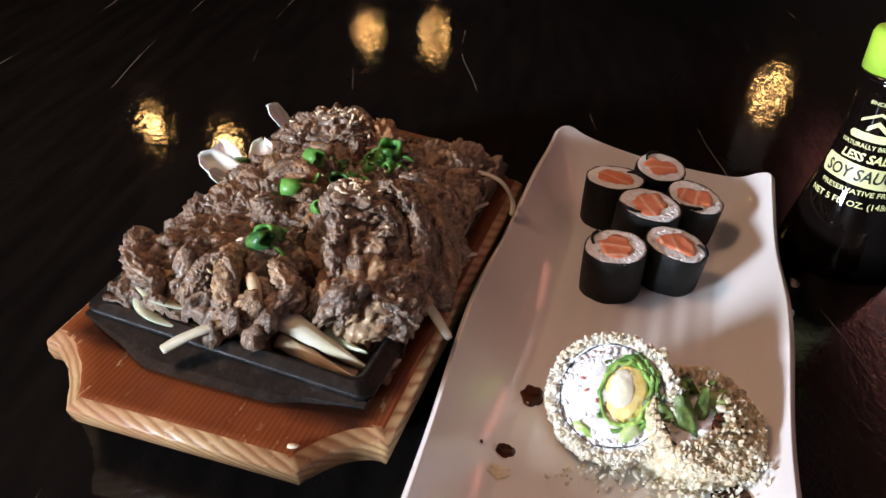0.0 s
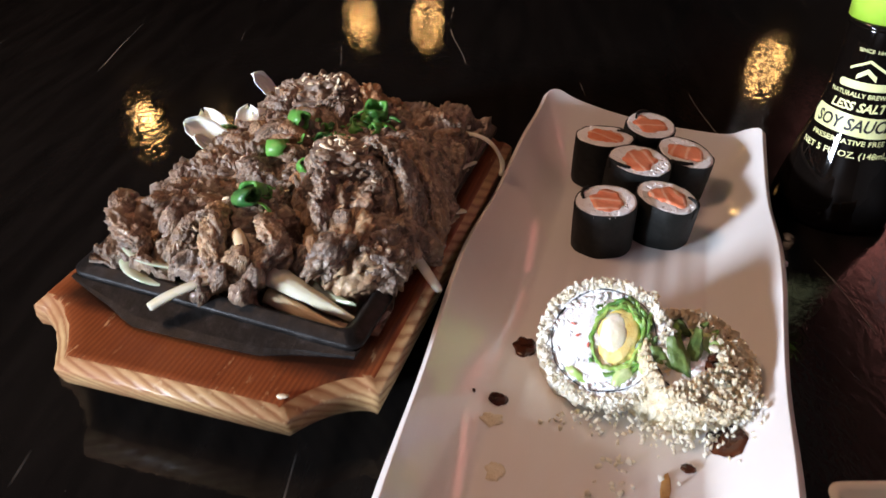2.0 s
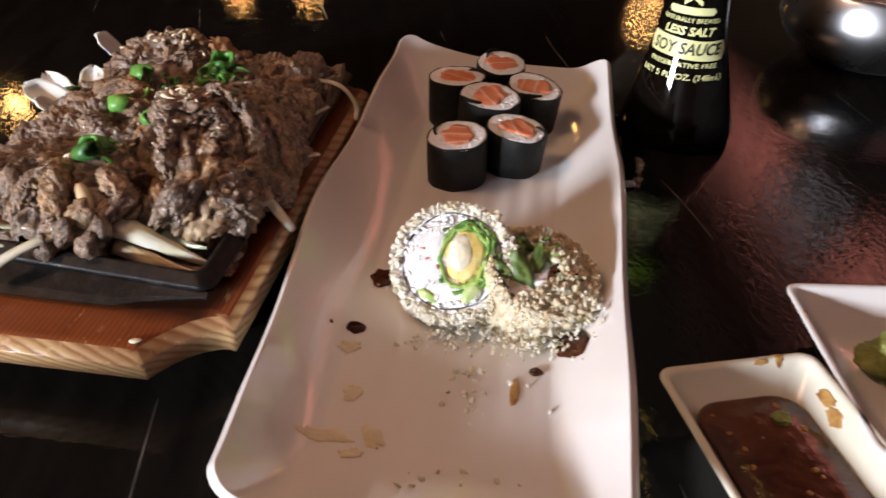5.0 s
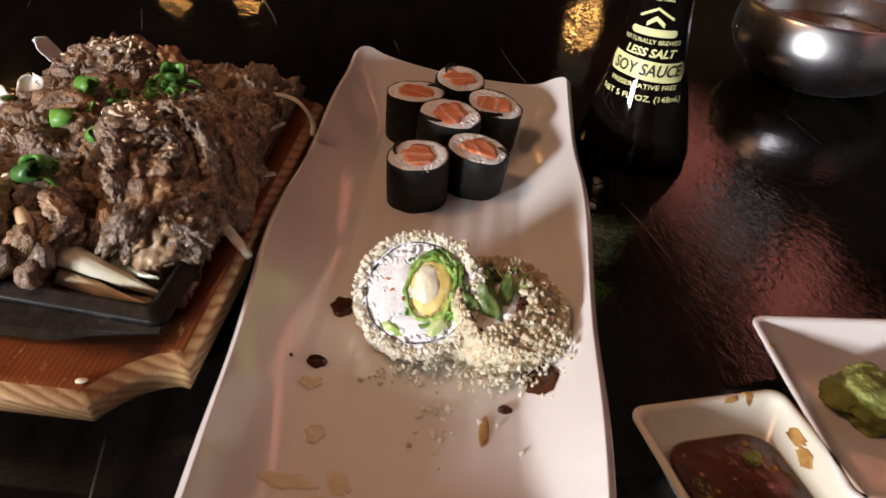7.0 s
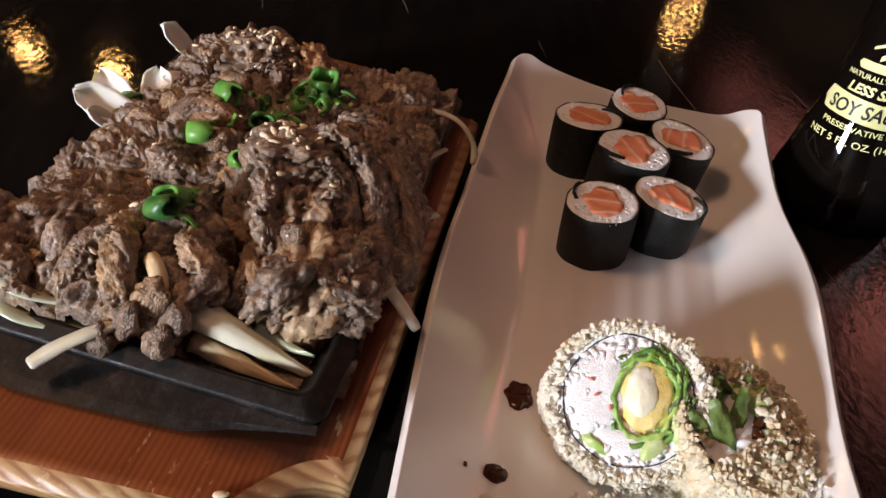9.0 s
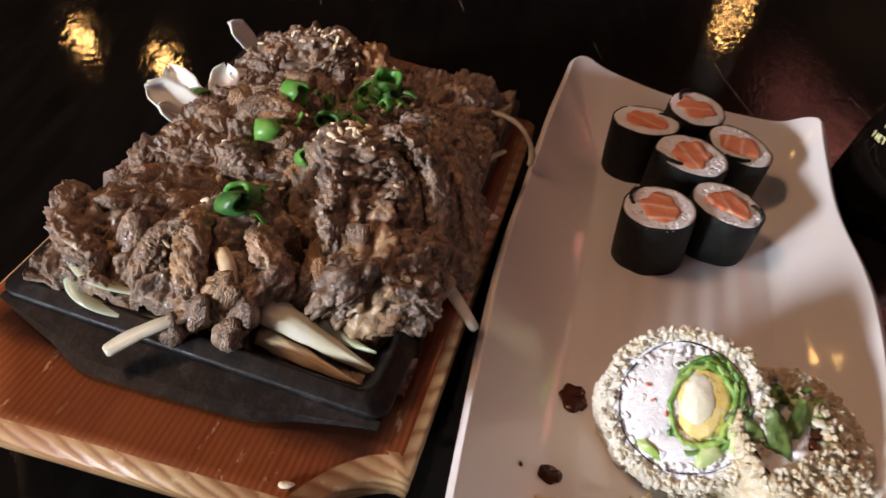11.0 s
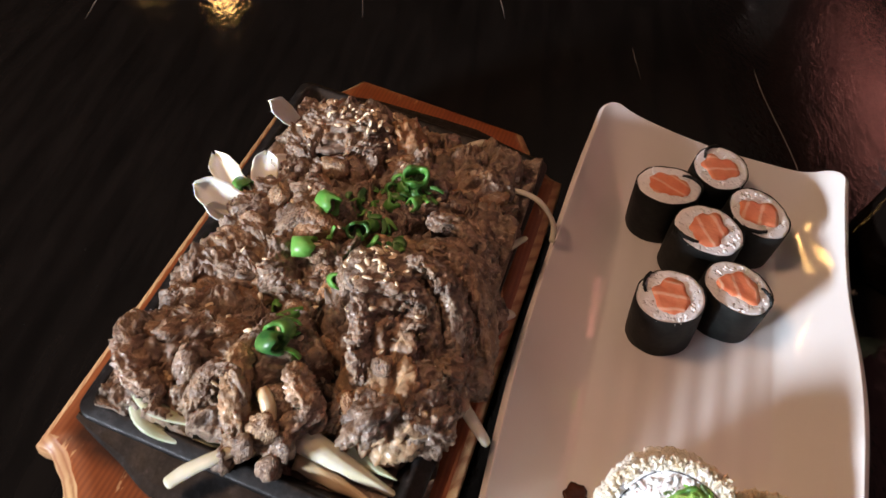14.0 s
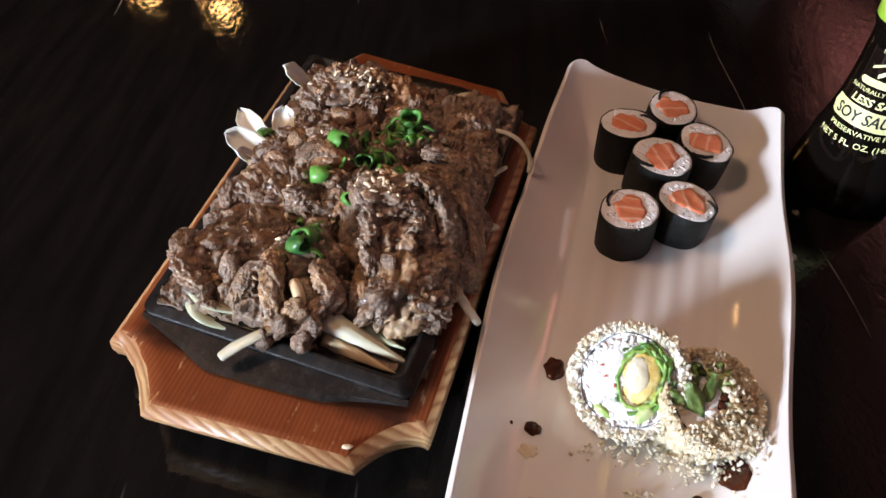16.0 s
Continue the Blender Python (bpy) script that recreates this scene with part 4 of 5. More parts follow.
# Each roll: place, top, leans, radius, oval, turn and seed.
for row in ((0.1035, 0.4484, 0.0378, 1, 0, 0.0152, 0.07, 10, 1), (0.1281, 0.4654, 0.0396, 7, 5, 0.0148, 0.06, 60, 2), (0.1185, 0.4184, 0.0388, 7, 2, 0.0157, 0.06, -20, 3),
            (0.1441, 0.4383, 0.0362, 6, 6, 0.0156, 0.06, 120, 4), (0.1001, 0.3753, 0.0358, 4, -2, 0.0153, 0.05, 40, 5), (0.1287, 0.3880, 0.0340, 5, 5, 0.0152, 0.06, 150, 6)):
    x, y, z, lx, ly, r, oval, spin, seed = row
    salmon_maki(x, y, z, lx, ly, r, 0.03, oval, spin, seed)


# ---------- large crumb-coated rolls ----------
def flake_cloud(spots, seed, low=0.0018, high=0.0056):
    """Angular fried flakes, joined, each at a spot."""
    rng = random.Random(seed)
    verts, faces = [], []
    bm = bmesh.new()
    bmesh.ops.create_icosphere(bm, subdivisions=1, radius=1.0)
    ball = [v.co.copy() for v in bm.verts]
    tris = [tuple(v.index for v in f.verts) for f in bm.faces]
    bm.free()
    for p in spots:
        s = rng.uniform(low, high) * 0.50
        turn = Euler((rng.uniform(0, 6), rng.uniform(0, 6), rng.uniform(0, 6))).to_matrix()
        base, flat, long = len(verts), rng.uniform(0.40, 0.95), rng.uniform(1.0, 1.8)
        for c in ball:
            k = rng.uniform(0.42, 1.35)
            verts.append(Vector(p) + turn @ Vector((c.x * k * s * long, c.y * k * s, c.z * k * s * flat)))
        faces += [tuple(base + q for q in t) for t in tris]
    return verts, faces


def leaf(seed, length, width, curl=0.35):
    """A crinkled leaf with thickness."""
    nu, nv = 9, 15
    top = []
    for j in range(nv):
        for i in range(nu):
            s, t = i / (nu - 1) - 0.5, j / (nv - 1)
            w = width * math.sin(math.pi * (0.12 + 0.8 * t))
            z = 0.25 * width * math.cos(3 * s) + width * curl * noise.noise(Vector((s * 4, t * 6, seed)))
            top.append(Vector((s * w, t * length, z)))
    n = len(top)
    verts = top + [p - Vector((0, 0, 0.0006)) for p in top]
    faces = grid_faces(nu, nv)
    faces += [tuple(n + k for k in q[::-1]) for q in faces]
    return verts, faces


def crunchy_roll(at, radius, length, seed, label, filling, messy=False):
    rng = random.Random(seed)
    roll = empty("crumb_coated_roll", label, "sushi roll", at, "crumb-coated rolls on the plate")
    n, shape = 60, []
    for i in range(n):
        a = 2 * math.pi * i / n
        r = radius * (1 + 0.05 * wobble((math.cos(a), math.sin(a), 0), 1.6, seed))
        shape.append((r * math.cos(a), r * math.sin(a)))
    rings = [[(x * k, y * k, z + 0.0008 * wobble((x * 200, y * 200, z * 200), 1.0, seed)) for x, y in shape] for k, z in
             ((0.86, -length), (0.97, -length + 0.002), (1.0, -length * 0.5), (0.985, -0.002), (0.95, 0.0), (0.86, 0.0004), (0.5, 0.0), (0.1, 0.0))]
    v, f = loft(rings, True, True)
    spots = []
    for _ in range(420):
        a = rng.uniform(0, 6.283)
        k = math.sqrt(rng.uniform(0.70, 0.93))
        spots.append((radius * k * math.cos(a), radius * k * math.sin(a), 0.0001))
    gv, gf = grain_cloud(spots, seed)
    base = len(v)
    raw("rice", list(v) + gv, list(f) + [tuple(base + q for q in face) for face in gf], RICE, roll, "white cooked rice")
    nori = [[(x * k, y * k, z + (0.0014 * wobble((x, y, 0), 400, seed) if z > 0 else 0)) for x, y in shape] for k, z in ((0.846, -0.003), (0.846, 0.0011), (0.834, 0.0011), (0.834, -0.003))]
    v, f = loft(nori, False, False)
    raw("seaweed", v, f, NORI, roll, "black dried seaweed ring")
    filling(roll, radius * 0.82, rng)
    crust = CRUMB_BROWN if messy else CRUMB
    # The coating is one crumbly shell with loose flakes sunk into it.
    around, deep_rows, shell = 300, 76, []
    for j in range(deep_rows):
        t = j / (deep_rows - 1)
        z = 0.0006 - (length + 0.0006) * t
        for i in range(around):
            a = 2 * math.pi * i / around
            p = Vector((math.cos(a) * radius, math.sin(a) * radius, z))
            q = p * 330 + Vector((seed, 0, 0))
            q += 0.5 * Vector((noise.noise(q), noise.noise(q + Vector((5, 0, 0))), noise.noise(q + Vector((0, 7, 0)))))
            d, e = noise.voronoi(q)[0][0], noise.voronoi(q * 2.3)[0][0]
            clump = wobble((math.cos(a) * 3, math.sin(a) * 3, z * 160), 1.0, seed)
            lift = -0.012 * math.sin(math.pi * min(1.0, t * 12) / 2 + math.pi / 2) + 0.075 * max(0.0, 1 - 1.2 * d * d) + 0.035 * max(0.0, 1 - 1.2 * e * e) + 0.08 * clump + 0.10 * t * t
            shell.append((p.x * (0.96 + lift), p.y * (0.96 + lift), z + 0.0012 * (d - 0.4)))
    shell_faces = grid_faces(around, deep_rows, True)
    # The same crumb closes over the rim of the cut face, and over most of the broken roll.
    cap_rows, inner = (46, 0.04) if messy else (12, 0.855)
    cap_base = len(shell)
    for j in range(cap_rows):
        k = 0.99 + (inner - 0.99) * j / (cap_rows - 1)
        for i in range(around):
            a = 2 * math.pi * i / around
            x, y = k * math.cos(a), k * math.sin(a)
            q = Vector((x, y, 0)) * radius * 360 + Vector((seed, 3, 1))
            d, e = noise.voronoi(q)[0][0], noise.voronoi(q * 2.2)[0][0]
            z = -0.0010 + 0.0016 * max(0.0, 1 - 1.2 * d * d) + 0.0009 * max(0.0, 1 - 1.2 * e * e) + 0.0016 * wobble((x * 4, y * 4, 0), 1.0, seed)
            if messy:
                bare_spot = max(0.0, min(1.0, (0.35 - x) * 4)) * max(0.0, min(1.0, (y + 0.30) * 4)) * max(0.0, min(1.0, (0.95 - k) * 8))
                z += 0.0022 * (1 - k) - 0.0060 * bare_spot
            else:
                z -= 0.0030 * j / (cap_rows - 1)
            shell.append((x * radius, y * radius, z))
    shell_faces = shell_faces + [tuple(cap_base + q for q in face) for face in grid_faces(around, cap_rows, True)]
    spots = []
    for _ in range(1100):
        a, z = rng.uniform(0, 6.283), -length * rng.uniform(-0.03, 0.95)
        clump = wobble((math.cos(a) * 3, math.sin(a) * 3, z * 160), 1.0, seed)
        r = radius * (1.0 + rng.uniform(-0.02, 0.03) + 0.08 * clump)
        spots.append((r * math.cos(a), r * math.sin(a), z))
    for _ in range(520):
        a, k = rng.uniform(0, 6.283), rng.uniform(0.88, 1.05)
        spots.append((radius * k * math.cos(a), radius * k * math.sin(a), rng.uniform(0.0, 0.0022) - 0.0012 * abs(k - 0.96) / 0.08))
    for _ in range(1500 if messy else 0):
        a, k = rng.uniform(0, 6.283), math.sqrt(rng.random())
        x, y = k * math.cos(a), k * math.sin(a)
        if x < 0.25 and y > -0.25 and k < 0.9:
            continue
        spots.append((radius * x, radius * y, 0.0012 + rng.uniform(0.0, 0.0055) * (1.15 - k)))
    v, f = flake_cloud(spots, seed + 1, 0.0011, 0.0031)
    base = len(shell)
    v, f = shell + v, shell_faces + [tuple(base + k for k in q) for q in f]
    tagged(raw("crumb_coating", v, f, crust, roll, "golden fried tempura flakes", False), kind="stuff")
    if not messy:
        spots = []
        for _ in range(140):
            a = rng.gauss(0.15, 0.50)
            r = radius * rng.uniform(0.99, 1.12)
            spots.append((r * math.cos(a), r * math.sin(a), -length * rng.uniform(-0.06, 0.8)))
        v, f = flake_cloud(spots, seed + 5, 0.0012, 0.0040)
        tagged(raw("browned_crust", v, f, CRUMB_BROWN, roll, "toasted brown tempura flakes", False), kind="stuff")
    return roll


def blob(name, parent, mat, at, size, seed, label="", turn=0.0, rough=0.25, sub=3):
    bm = bmesh.new()
    bmesh.ops.create_icosphere(bm, subdivisions=sub, radius=1.0)
    for vert in bm.verts:
        p = vert.co.copy()
        vert.co = p * (1 + rough * wobble(p, 1.7, seed) + rough * 0.5 * wobble(p, 4.5, seed + 2) + rough * 0.25 * wobble(p, 10, seed + 4))
    bmesh.ops.transform(bm, matrix=Matrix.LocRotScale(at, Euler((0, 0, turn)), size), verts=bm.verts)
    return part(name, bm, mat, parent, label)


def wrapped_leaf(roll, cx, cy, ra, rb, seed, height, thick, mat):
    """A frilled leaf rolled round the core, seen from its cut end."""
    n, rings = 72, [[], [], [], []]
    for i in range(n):
        a = 2 * math.pi * i / n
        frill = 1 + 0.02 * math.sin(11 * a + seed) + 0.10 * wobble((math.cos(a), math.sin(a), 0), 2.4, seed) + 0.06 * wobble((math.cos(a), math.sin(a), 0), 7.0, seed)
        wall = thick * (1 + 0.5 * wobble((math.cos(a), math.sin(a), 1), 2.3, seed))
        for ring, k, z in zip(rings, (0.0, 0.0, wall, wall), (-0.002, height, height * 0.9, -0.002)):
            lift = 0.0008 * wobble((math.cos(a), math.sin(a), k), 5.0, seed) if z > 0 else 0
            ring.append((cx + (ra + k) * frill * math.cos(a), cy + (rb + k) * frill * math.sin(a), z + lift))
    v, f = loft(rings, False, False)
    return raw("lettuce_leaf", v, f, mat, roll, "green lettuce wrapped round the core")


def shrimp_filling(roll, r, rng):
    blob("crab_salad", roll, CRAB, (-0.45 * r, -0.02 * r, -0.0003), (0.50 * r, 0.80 * r, 0.0030), 2, "white shredded crab salad", rough=0.22, sub=4)
    blob("crab_salad", roll, CRAB, (-0.02 * r, -0.62 * r, -0.0004), (0.50 * r, 0.30 * r, 0.0028), 7, "white shredded crab salad", rough=0.2)
    blob("crab_salad", roll, CRAB, (-0.20 * r, 0.62 * r, -0.0006), (0.40 * r, 0.26 * r, 0.0026), 19, "white shredded crab salad", rough=0.2)
    blob("batter", roll, BATTER, (0.24 * r, 0.12 * r, 0.0004), (0.40 * r, 0.58 * r, 0.0034), 14, "yellow fried batter", 0.12, 0.18, 4)
    blob("shrimp", roll, EGG, (0.15 * r, 0.15 * r, 0.0014), (0.27 * r, 0.43 * r, 0.0038), 4, "pale shrimp core", 0.12, 0.10, 4)
    wrapped_leaf(roll, 0.22 * r, 0.10 * r, 0.42 * r, 0.60 * r, 3, 0.0028, 0.0015, LETTUCE)
    wrapped_leaf(roll, 0.27 * r, 0.10 * r, 0.54 * r, 0.70 * r, 8, 0.0022, 0.0013, LETTUCE_MID)
    blob("cucumber", roll, AVOCADO, (0.78 * r, -0.16 * r, 0.0004), (0.13 * r, 0.30 * r, 0.0028), 5, "pale green cucumber", 0.3)
    blob("cucumber", roll, AVOCADO, (0.48 * r, -0.60 * r, 0.0004), (0.17 * r, 0.26 * r, 0.0028), 9, "pale green cucumber", -0.5)
    blob("avocado", roll, AVOCADO, (-0.36 * r, -0.78 * r, 0.0002), (0.24 * r, 0.11 * r, 0.0026), 6, "pale green avocado", -0.4)
    for k in range(26):
        a = radians(rng.gauss(38, 40))
        out = rng.uniform(0.02, 0.36)
        v, f = leaf(k * 3.3, rng.uniform(0.0045, 0.0080), rng.uniform(0.0016, 0.0030))
        ob = raw("lettuce_leaf", v, f, LETTUCE if k % 3 else LETTUCE_DARK, roll, "shredded green lettuce")
        x, y = 0.26 * r + (0.36 + out * 0.7) * r * math.cos(a), 0.12 * r + (0.54 + out * 0.7) * r * math.sin(a)
        ob.matrix_local = Matrix.Translation((x, y, 0.0006)) @ Euler((radians(rng.uniform(-5, 30)), radians(rng.uniform(-30, 30)), a + rng.uniform(-0.6, 0.6))).to_matrix().to_4x4()
    spots = []
    for _ in range(330):
        a, k = rng.uniform(0, 6.283), math.sqrt(rng.random()) * 0.97
        x, y = k * math.cos(a), k * math.sin(a)
        if ((x - 0.24) / 0.54) ** 2 + ((y - 0.10) / 0.72) ** 2 < 1 or x > 0.5 - 0.3 * y:
            continue
        spots.append((x * r, y * r, 0.0022 - 0.0012 * k + rng.uniform(-0.0003, 0.0004)))
    v, f = grain_cloud(spots, 88, (0.0017, 0.0010, 0.0005))
    tagged(raw("crab_topping", v, f, CRAB, roll, "white shredded crab"), kind="stuff")
    for x, y in ((-0.64, 0.14), (-0.50, -0.06), (-0.26, -0.20)):
        blob("crab_stick", roll, CRAB_RED, (x * r, y * r, 0.0028), (0.0010, 0.0005, 0.0005), x * 9, "red crab stick shred", x * 5, sub=2)


def leafy_filling(roll, r, rng):
    blob("crab_salad", roll, CRAB, (0, 0, -0.001), (0.75 * r, 0.75 * r, 0.003), 12, "white shredded crab salad", rough=0.2)
    blob("avocado", roll, AVOCADO, (0.42 * r, 0.30 * r, 0.0010), (0.22 * r, 0.42 * r, 0.0036), 15, "pale green avocado", 0.5)
    for x, y, length, width, turn, tip, side in ((-0.42, -0.20, 0.017, 0.0085, 0.05, 30, -12), (-0.20, -0.05, 0.015, 0.0075, -0.35, 36, 18), (-0.60, 0.05, 0.013, 0.0060, 0.35, 24, -25), (0.05, 0.30, 0.013, 0.0070, -0.9, 25, 10)):
        v, f = leaf(x * 31 + 40, length, width, 0.12)
        ob = raw("lettuce_leaf", v, f, LETTUCE_DARK, roll, "dark green lettuce")
        ob.matrix_local = Matrix.Translation((x * r, y * r, -0.001)) @ Euler((radians(tip), radians(side), turn)).to_matrix().to_4x4()
    for k in range(5):
        v, f = leaf(k * 2.1 + 60, rng.uniform(0.006, 0.010), 0.004)
        ob = raw("lettuce_leaf", v, f, LETTUCE_DARK if k % 2 else LETTUCE, roll, "dark green lettuce")
        ob.matrix_local = Matrix.Translation((rng.uniform(-0.4, 0.3) * r, rng.uniform(0.1, 0.6) * r, 0.001)) @ Euler((radians(rng.uniform(5, 40)), radians(rng.uniform(-30, 30)), rng.uniform(-1.5, 1.5))).to_matrix().to_4x4()
    for k in range(9):
        blob("onion_scrap", roll, GREEN_ONION if k % 2 else CRAB, (rng.uniform(-0.2, 0.6) * r, rng.uniform(-0.75, -0.1) * r, rng.uniform(0.0, 0.003)), (rng.uniform(0.0025, 0.0045), rng.uniform(0.0018, 0.003), 0.0018), 17 + k, "translucent scrap of filling", rng.uniform(0, 3), 0.3, 2)
    for x, y, a in ((0.30, -0.05, 0.2), (0.05, -0.25, 1.2), (0.62, -0.30, 0.7)):
        blob("eel_sauce", roll, GLAZE, (x * r, y * r, 0.0012), (0.20 * r, 0.12 * r, 0.0022), 17 + a, "dark brown sauce", a)


def facing(at, towards, spin=0.0):
    turn = Vector(towards).to_track_quat("Z", "Y").to_matrix().to_4x4()
    return Matrix.Translation(at) @ turn @ Matrix.Rotation(radians(spin), 4, "Z")


crunchy_roll(facing((0.0910, 0.2660, 0.0335), (-0.18, -0.60, 0.78), 0), 0.0238, 0.020, 21, "crumb-coated rice roll showing shrimp and green leaves", shrimp_filling)
crunchy_roll(facing((0.1265, 0.2620, 0.0300), (0.20, -0.30, 0.93), 0), 0.0225, 0.0225, 22, "brown crumb-coated rice roll topped with green leaves", leafy_filling, True)

# ---------- sauce dishes ----------


def square_dish(name, label, x, y, turn, a, b, h, mat):
    """A small dish with flaring sides, flat rim and real thickness."""
    dish = empty(name, label, "dish", pose(x, y, 0, 0, 0, turn))
    r = 0.006
    v, f = loft([ring_at(a - 0.014, b - 0.014, r, 0.0), ring_at(a - 0.012, b - 0.012, r, 0.001), ring_at(a - 0.002, b - 0.002, r, h - 0.003), ring_at(a, b, r, h - 0.0012), ring_at(a, b, r, h - 0.0004),
                 ring_at(a - 0.0008, b - 0.0008, r, h), ring_at(a - 0.0024, b - 0.0024, r * 0.8, h), ring_at(a - 0.0034, b - 0.0034, r * 0.8, h - 0.0012), ring_at(a - 0.0125, b - 0.0125, r, 0.006),
                 ring_at(a - 0.0165, b - 0.0165, r, 0.0042), ring_at(a - 0.024, b - 0.024, r * 0.5, 0.0040)], True, True)
    raw("bowl", v, f, mat, dish)
    return dish


square_dish("sauce_dish", "small cream rectangular dish holding brown dipping sauce", 0.1975, 0.1750, 8.3, 0.0306, 0.0450, 0.022, DISH)
square_dish("side_dish", "white rectangular dish with a smear of sauce holding green paste", 0.2767, 0.2165, -3, 0.0520, 0.0480, 0.022, PORCELAIN)
sauce = empty("dipping_sauce", "pool of glossy dark brown dipping sauce in a dish", "sauce", pose(0.1975, 0.1750, 0, 0, 0, 8.3))
v, f = loft([ring_at(0.0160, 0.0310, 0.008, 0.0072), ring_at(0.0206, 0.0355, 0.011, 0.0112), ring_at(0.0196, 0.0345, 0.011, 0.0116), ring_at(0.008, 0.02, 0.007, 0.0116)], True, True)
raw("pool", v, f, SAUCE, sauce)
rng = random.Random(77)
for k in range(16):
    u, w, s = rng.uniform(-0.015, 0.015), rng.uniform(-0.02, 0.031), rng.uniform(0.0005, 0.0016)
    v, f = lathe([(s, 0.0), (s * 0.8, s * 0.22), (s * 0.4, s * 0.34), (s * 0.05, s * 0.36)], 14)
    drop = raw("oil_drop", v, f, OIL, sauce, "round amber drop of floating oil")
    drop.matrix_local = Matrix.Translation((u, w, 0.01165)) @ Matrix.Diagonal((1.0, rng.uniform(0.8, 1.3), 1.0, 1))
tagged(blob("wasabi_crumb", None, WASABI, (0.2030, 0.1990, 0.0124), (0.0036, 0.0032, 0.0018), 3, rough=0.4), "small green lump of wasabi floating in the sauce", "wasabi")
tagged(blob("wasabi", None, WASABI, (0.2670, 0.2290, 0.0105), (0.0180, 0.0150, 0.0090), 8, rough=0.35, sub=5), "mound of rough green wasabi in a white dish", "wasabi")

# ---------- soy sauce bottle ----------
BX, BY = 0.2370, 0.4565
FACE, TALL = -25.0, 0.89
bottle = empty("soy_sauce_bottle", "dark glass soy sauce bottle with yellow print and lime green cap", "bottle", pose(BX, BY, 0, 0, 0, FACE))
PROFILE = [(r, TALL * (z if z < 0.03 else 0.03 + (z - 0.03) * 1.15)) for r, z in ((0.0285, 0.0), (0.0316, 0.0010), (0.0327, 0.0040), (0.0326, 0.0095), (0.0313, 0.0170), (0.0295, 0.0250), (0.0280, 0.0320), (0.0258, 0.0420), (0.0236, 0.0490), (0.0214, 0.0570),
           (0.0196, 0.0660), (0.0182, 0.0760), (0.0172, 0.0870), (0.0166, 0.0980), (0.0163, 0.1080), (0.0158, 0.1095))]
v, f = lathe(PROFILE, 64)
raw("glass", v, f, GLASS, bottle, "dark soy-filled glass")
v, f = lathe([(0.0160, 0.1072), (0.0178, 0.1073), (0.0180, 0.1080), (0.0178, 0.1100), (0.0160, 0.1104)], 48)
raw("collar", v, f, GLASS, bottle, "black collar under the cap")
v, f = lathe([(0.0160, 0.1104), (0.0182, 0.1109), (0.0180, 0.1282), (0.0168, 0.1313), (0.0120, 0.1322)], 48)
raw("cap", v, f, CAP, bottle, "lime green plastic cap")


def bottle_radius(z):
    zs, rs = [p[1] for p in PROFILE], [p[0] for p in PROFILE]
    return float(np.interp(z, zs, rs))


def wrap(points, faces, mat, name, label, lift, ob_parent):
    """Lays a flat drawing (x along, y up) round the bottle's front."""
    verts = []
    for x, z in points:
        z *= TALL
        r = bottle_radius(z) + lift
        a = -math.pi / 2 + x / r
        verts.append((r * math.cos(a), r * math.sin(a), z))
    return raw(name, verts, faces, mat, ob_parent, label, smooth=False)


def printed(text, z, size, mat, shear=0.0, lift=0.0003, width=None, x=0.0, label="", bold=0.012):
    curve = bpy.data.curves.new("lettering", "FONT")
    curve.body, curve.size, curve.align_x, curve.align_y, curve.shear, curve.resolution_u, curve.offset = text, 1.0, "CENTER", "CENTER", shear, 3, bold
    ob = bpy.data.objects.new("lettering", curve)
    scene.collection.objects.link(ob)
    dg = bpy.context.evaluated_depsgraph_get()
    flat = bpy.data.meshes.new_from_object(ob.evaluated_get(dg))
    pts = [(p.co.x, p.co.y) for p in flat.vertices]
    polys = [tuple(p.vertices) for p in flat.polygons]
    bpy.data.objects.remove(ob)
    bpy.data.curves.remove(curve)
    bpy.data.meshes.remove(flat)
    wide = max(p[0] for p in pts) - min(p[0] for p in pts)
    k = (width / wide) if width else size
    wrap([(x + p[0] * k, z + p[1] * size) for p in pts], polys, mat, "lettering", label or text.lower() + " print", lift, bottle)


def strip(z0, z1, half, mat, lift, name="banner", label="", bulge=0.0):
    cols = 25
    pts, faces = [], []
    for i in range(cols):
        x = -half + 2 * half * i / (cols - 1)
        s = x / half
        shrink = max(0.0, abs(s) - 0.86) / 0.14
        mid, hh = (z0 + z1) / 2 + bulge * math.sin(s * 2.4), (z1 - z0) / 2 * math.sqrt(max(0.02, 1 - shrink ** 2))
        pts += [(x, mid - hh), (x, mid + hh)]
    for i in range(cols - 1):
        faces.append((2 * i, 2 * i + 2, 2 * i + 3, 2 * i + 1))
    wrap(pts, faces, mat, name, label, lift, bottle)


printed("SINCE 1645", 0.1090, 0.0030, LABEL, width=0.0150)


def chevron(z, half, rise, thick, name, label):
    """A printed roof shape, bent round the glass."""
    pts, faces, cols = [], [], 17
    for i in range(cols):
        x = -half + 2 * half * i / (cols - 1)
        top = z + rise * (1 - abs(x) / half)
        pts += [(x, top - thick), (x, top)]
    for i in range(cols - 1):
        faces.append((2 * i, 2 * i + 2, 2 * i + 3, 2 * i + 1))
    wrap(pts, faces, LABEL, name, label, 0.0003, bottle)


chevron(0.0985, 0.0095, 0.0058, 0.0017, "emblem", "yellow roof-shaped emblem")
chevron(0.0950, 0.0050, 0.0042, 0.0030, "emblem", "yellow roof-shaped emblem")
strip(0.0866, 0.0912, 0.0135, LABEL, 0.0003, "print_bar", "yellow print bar")
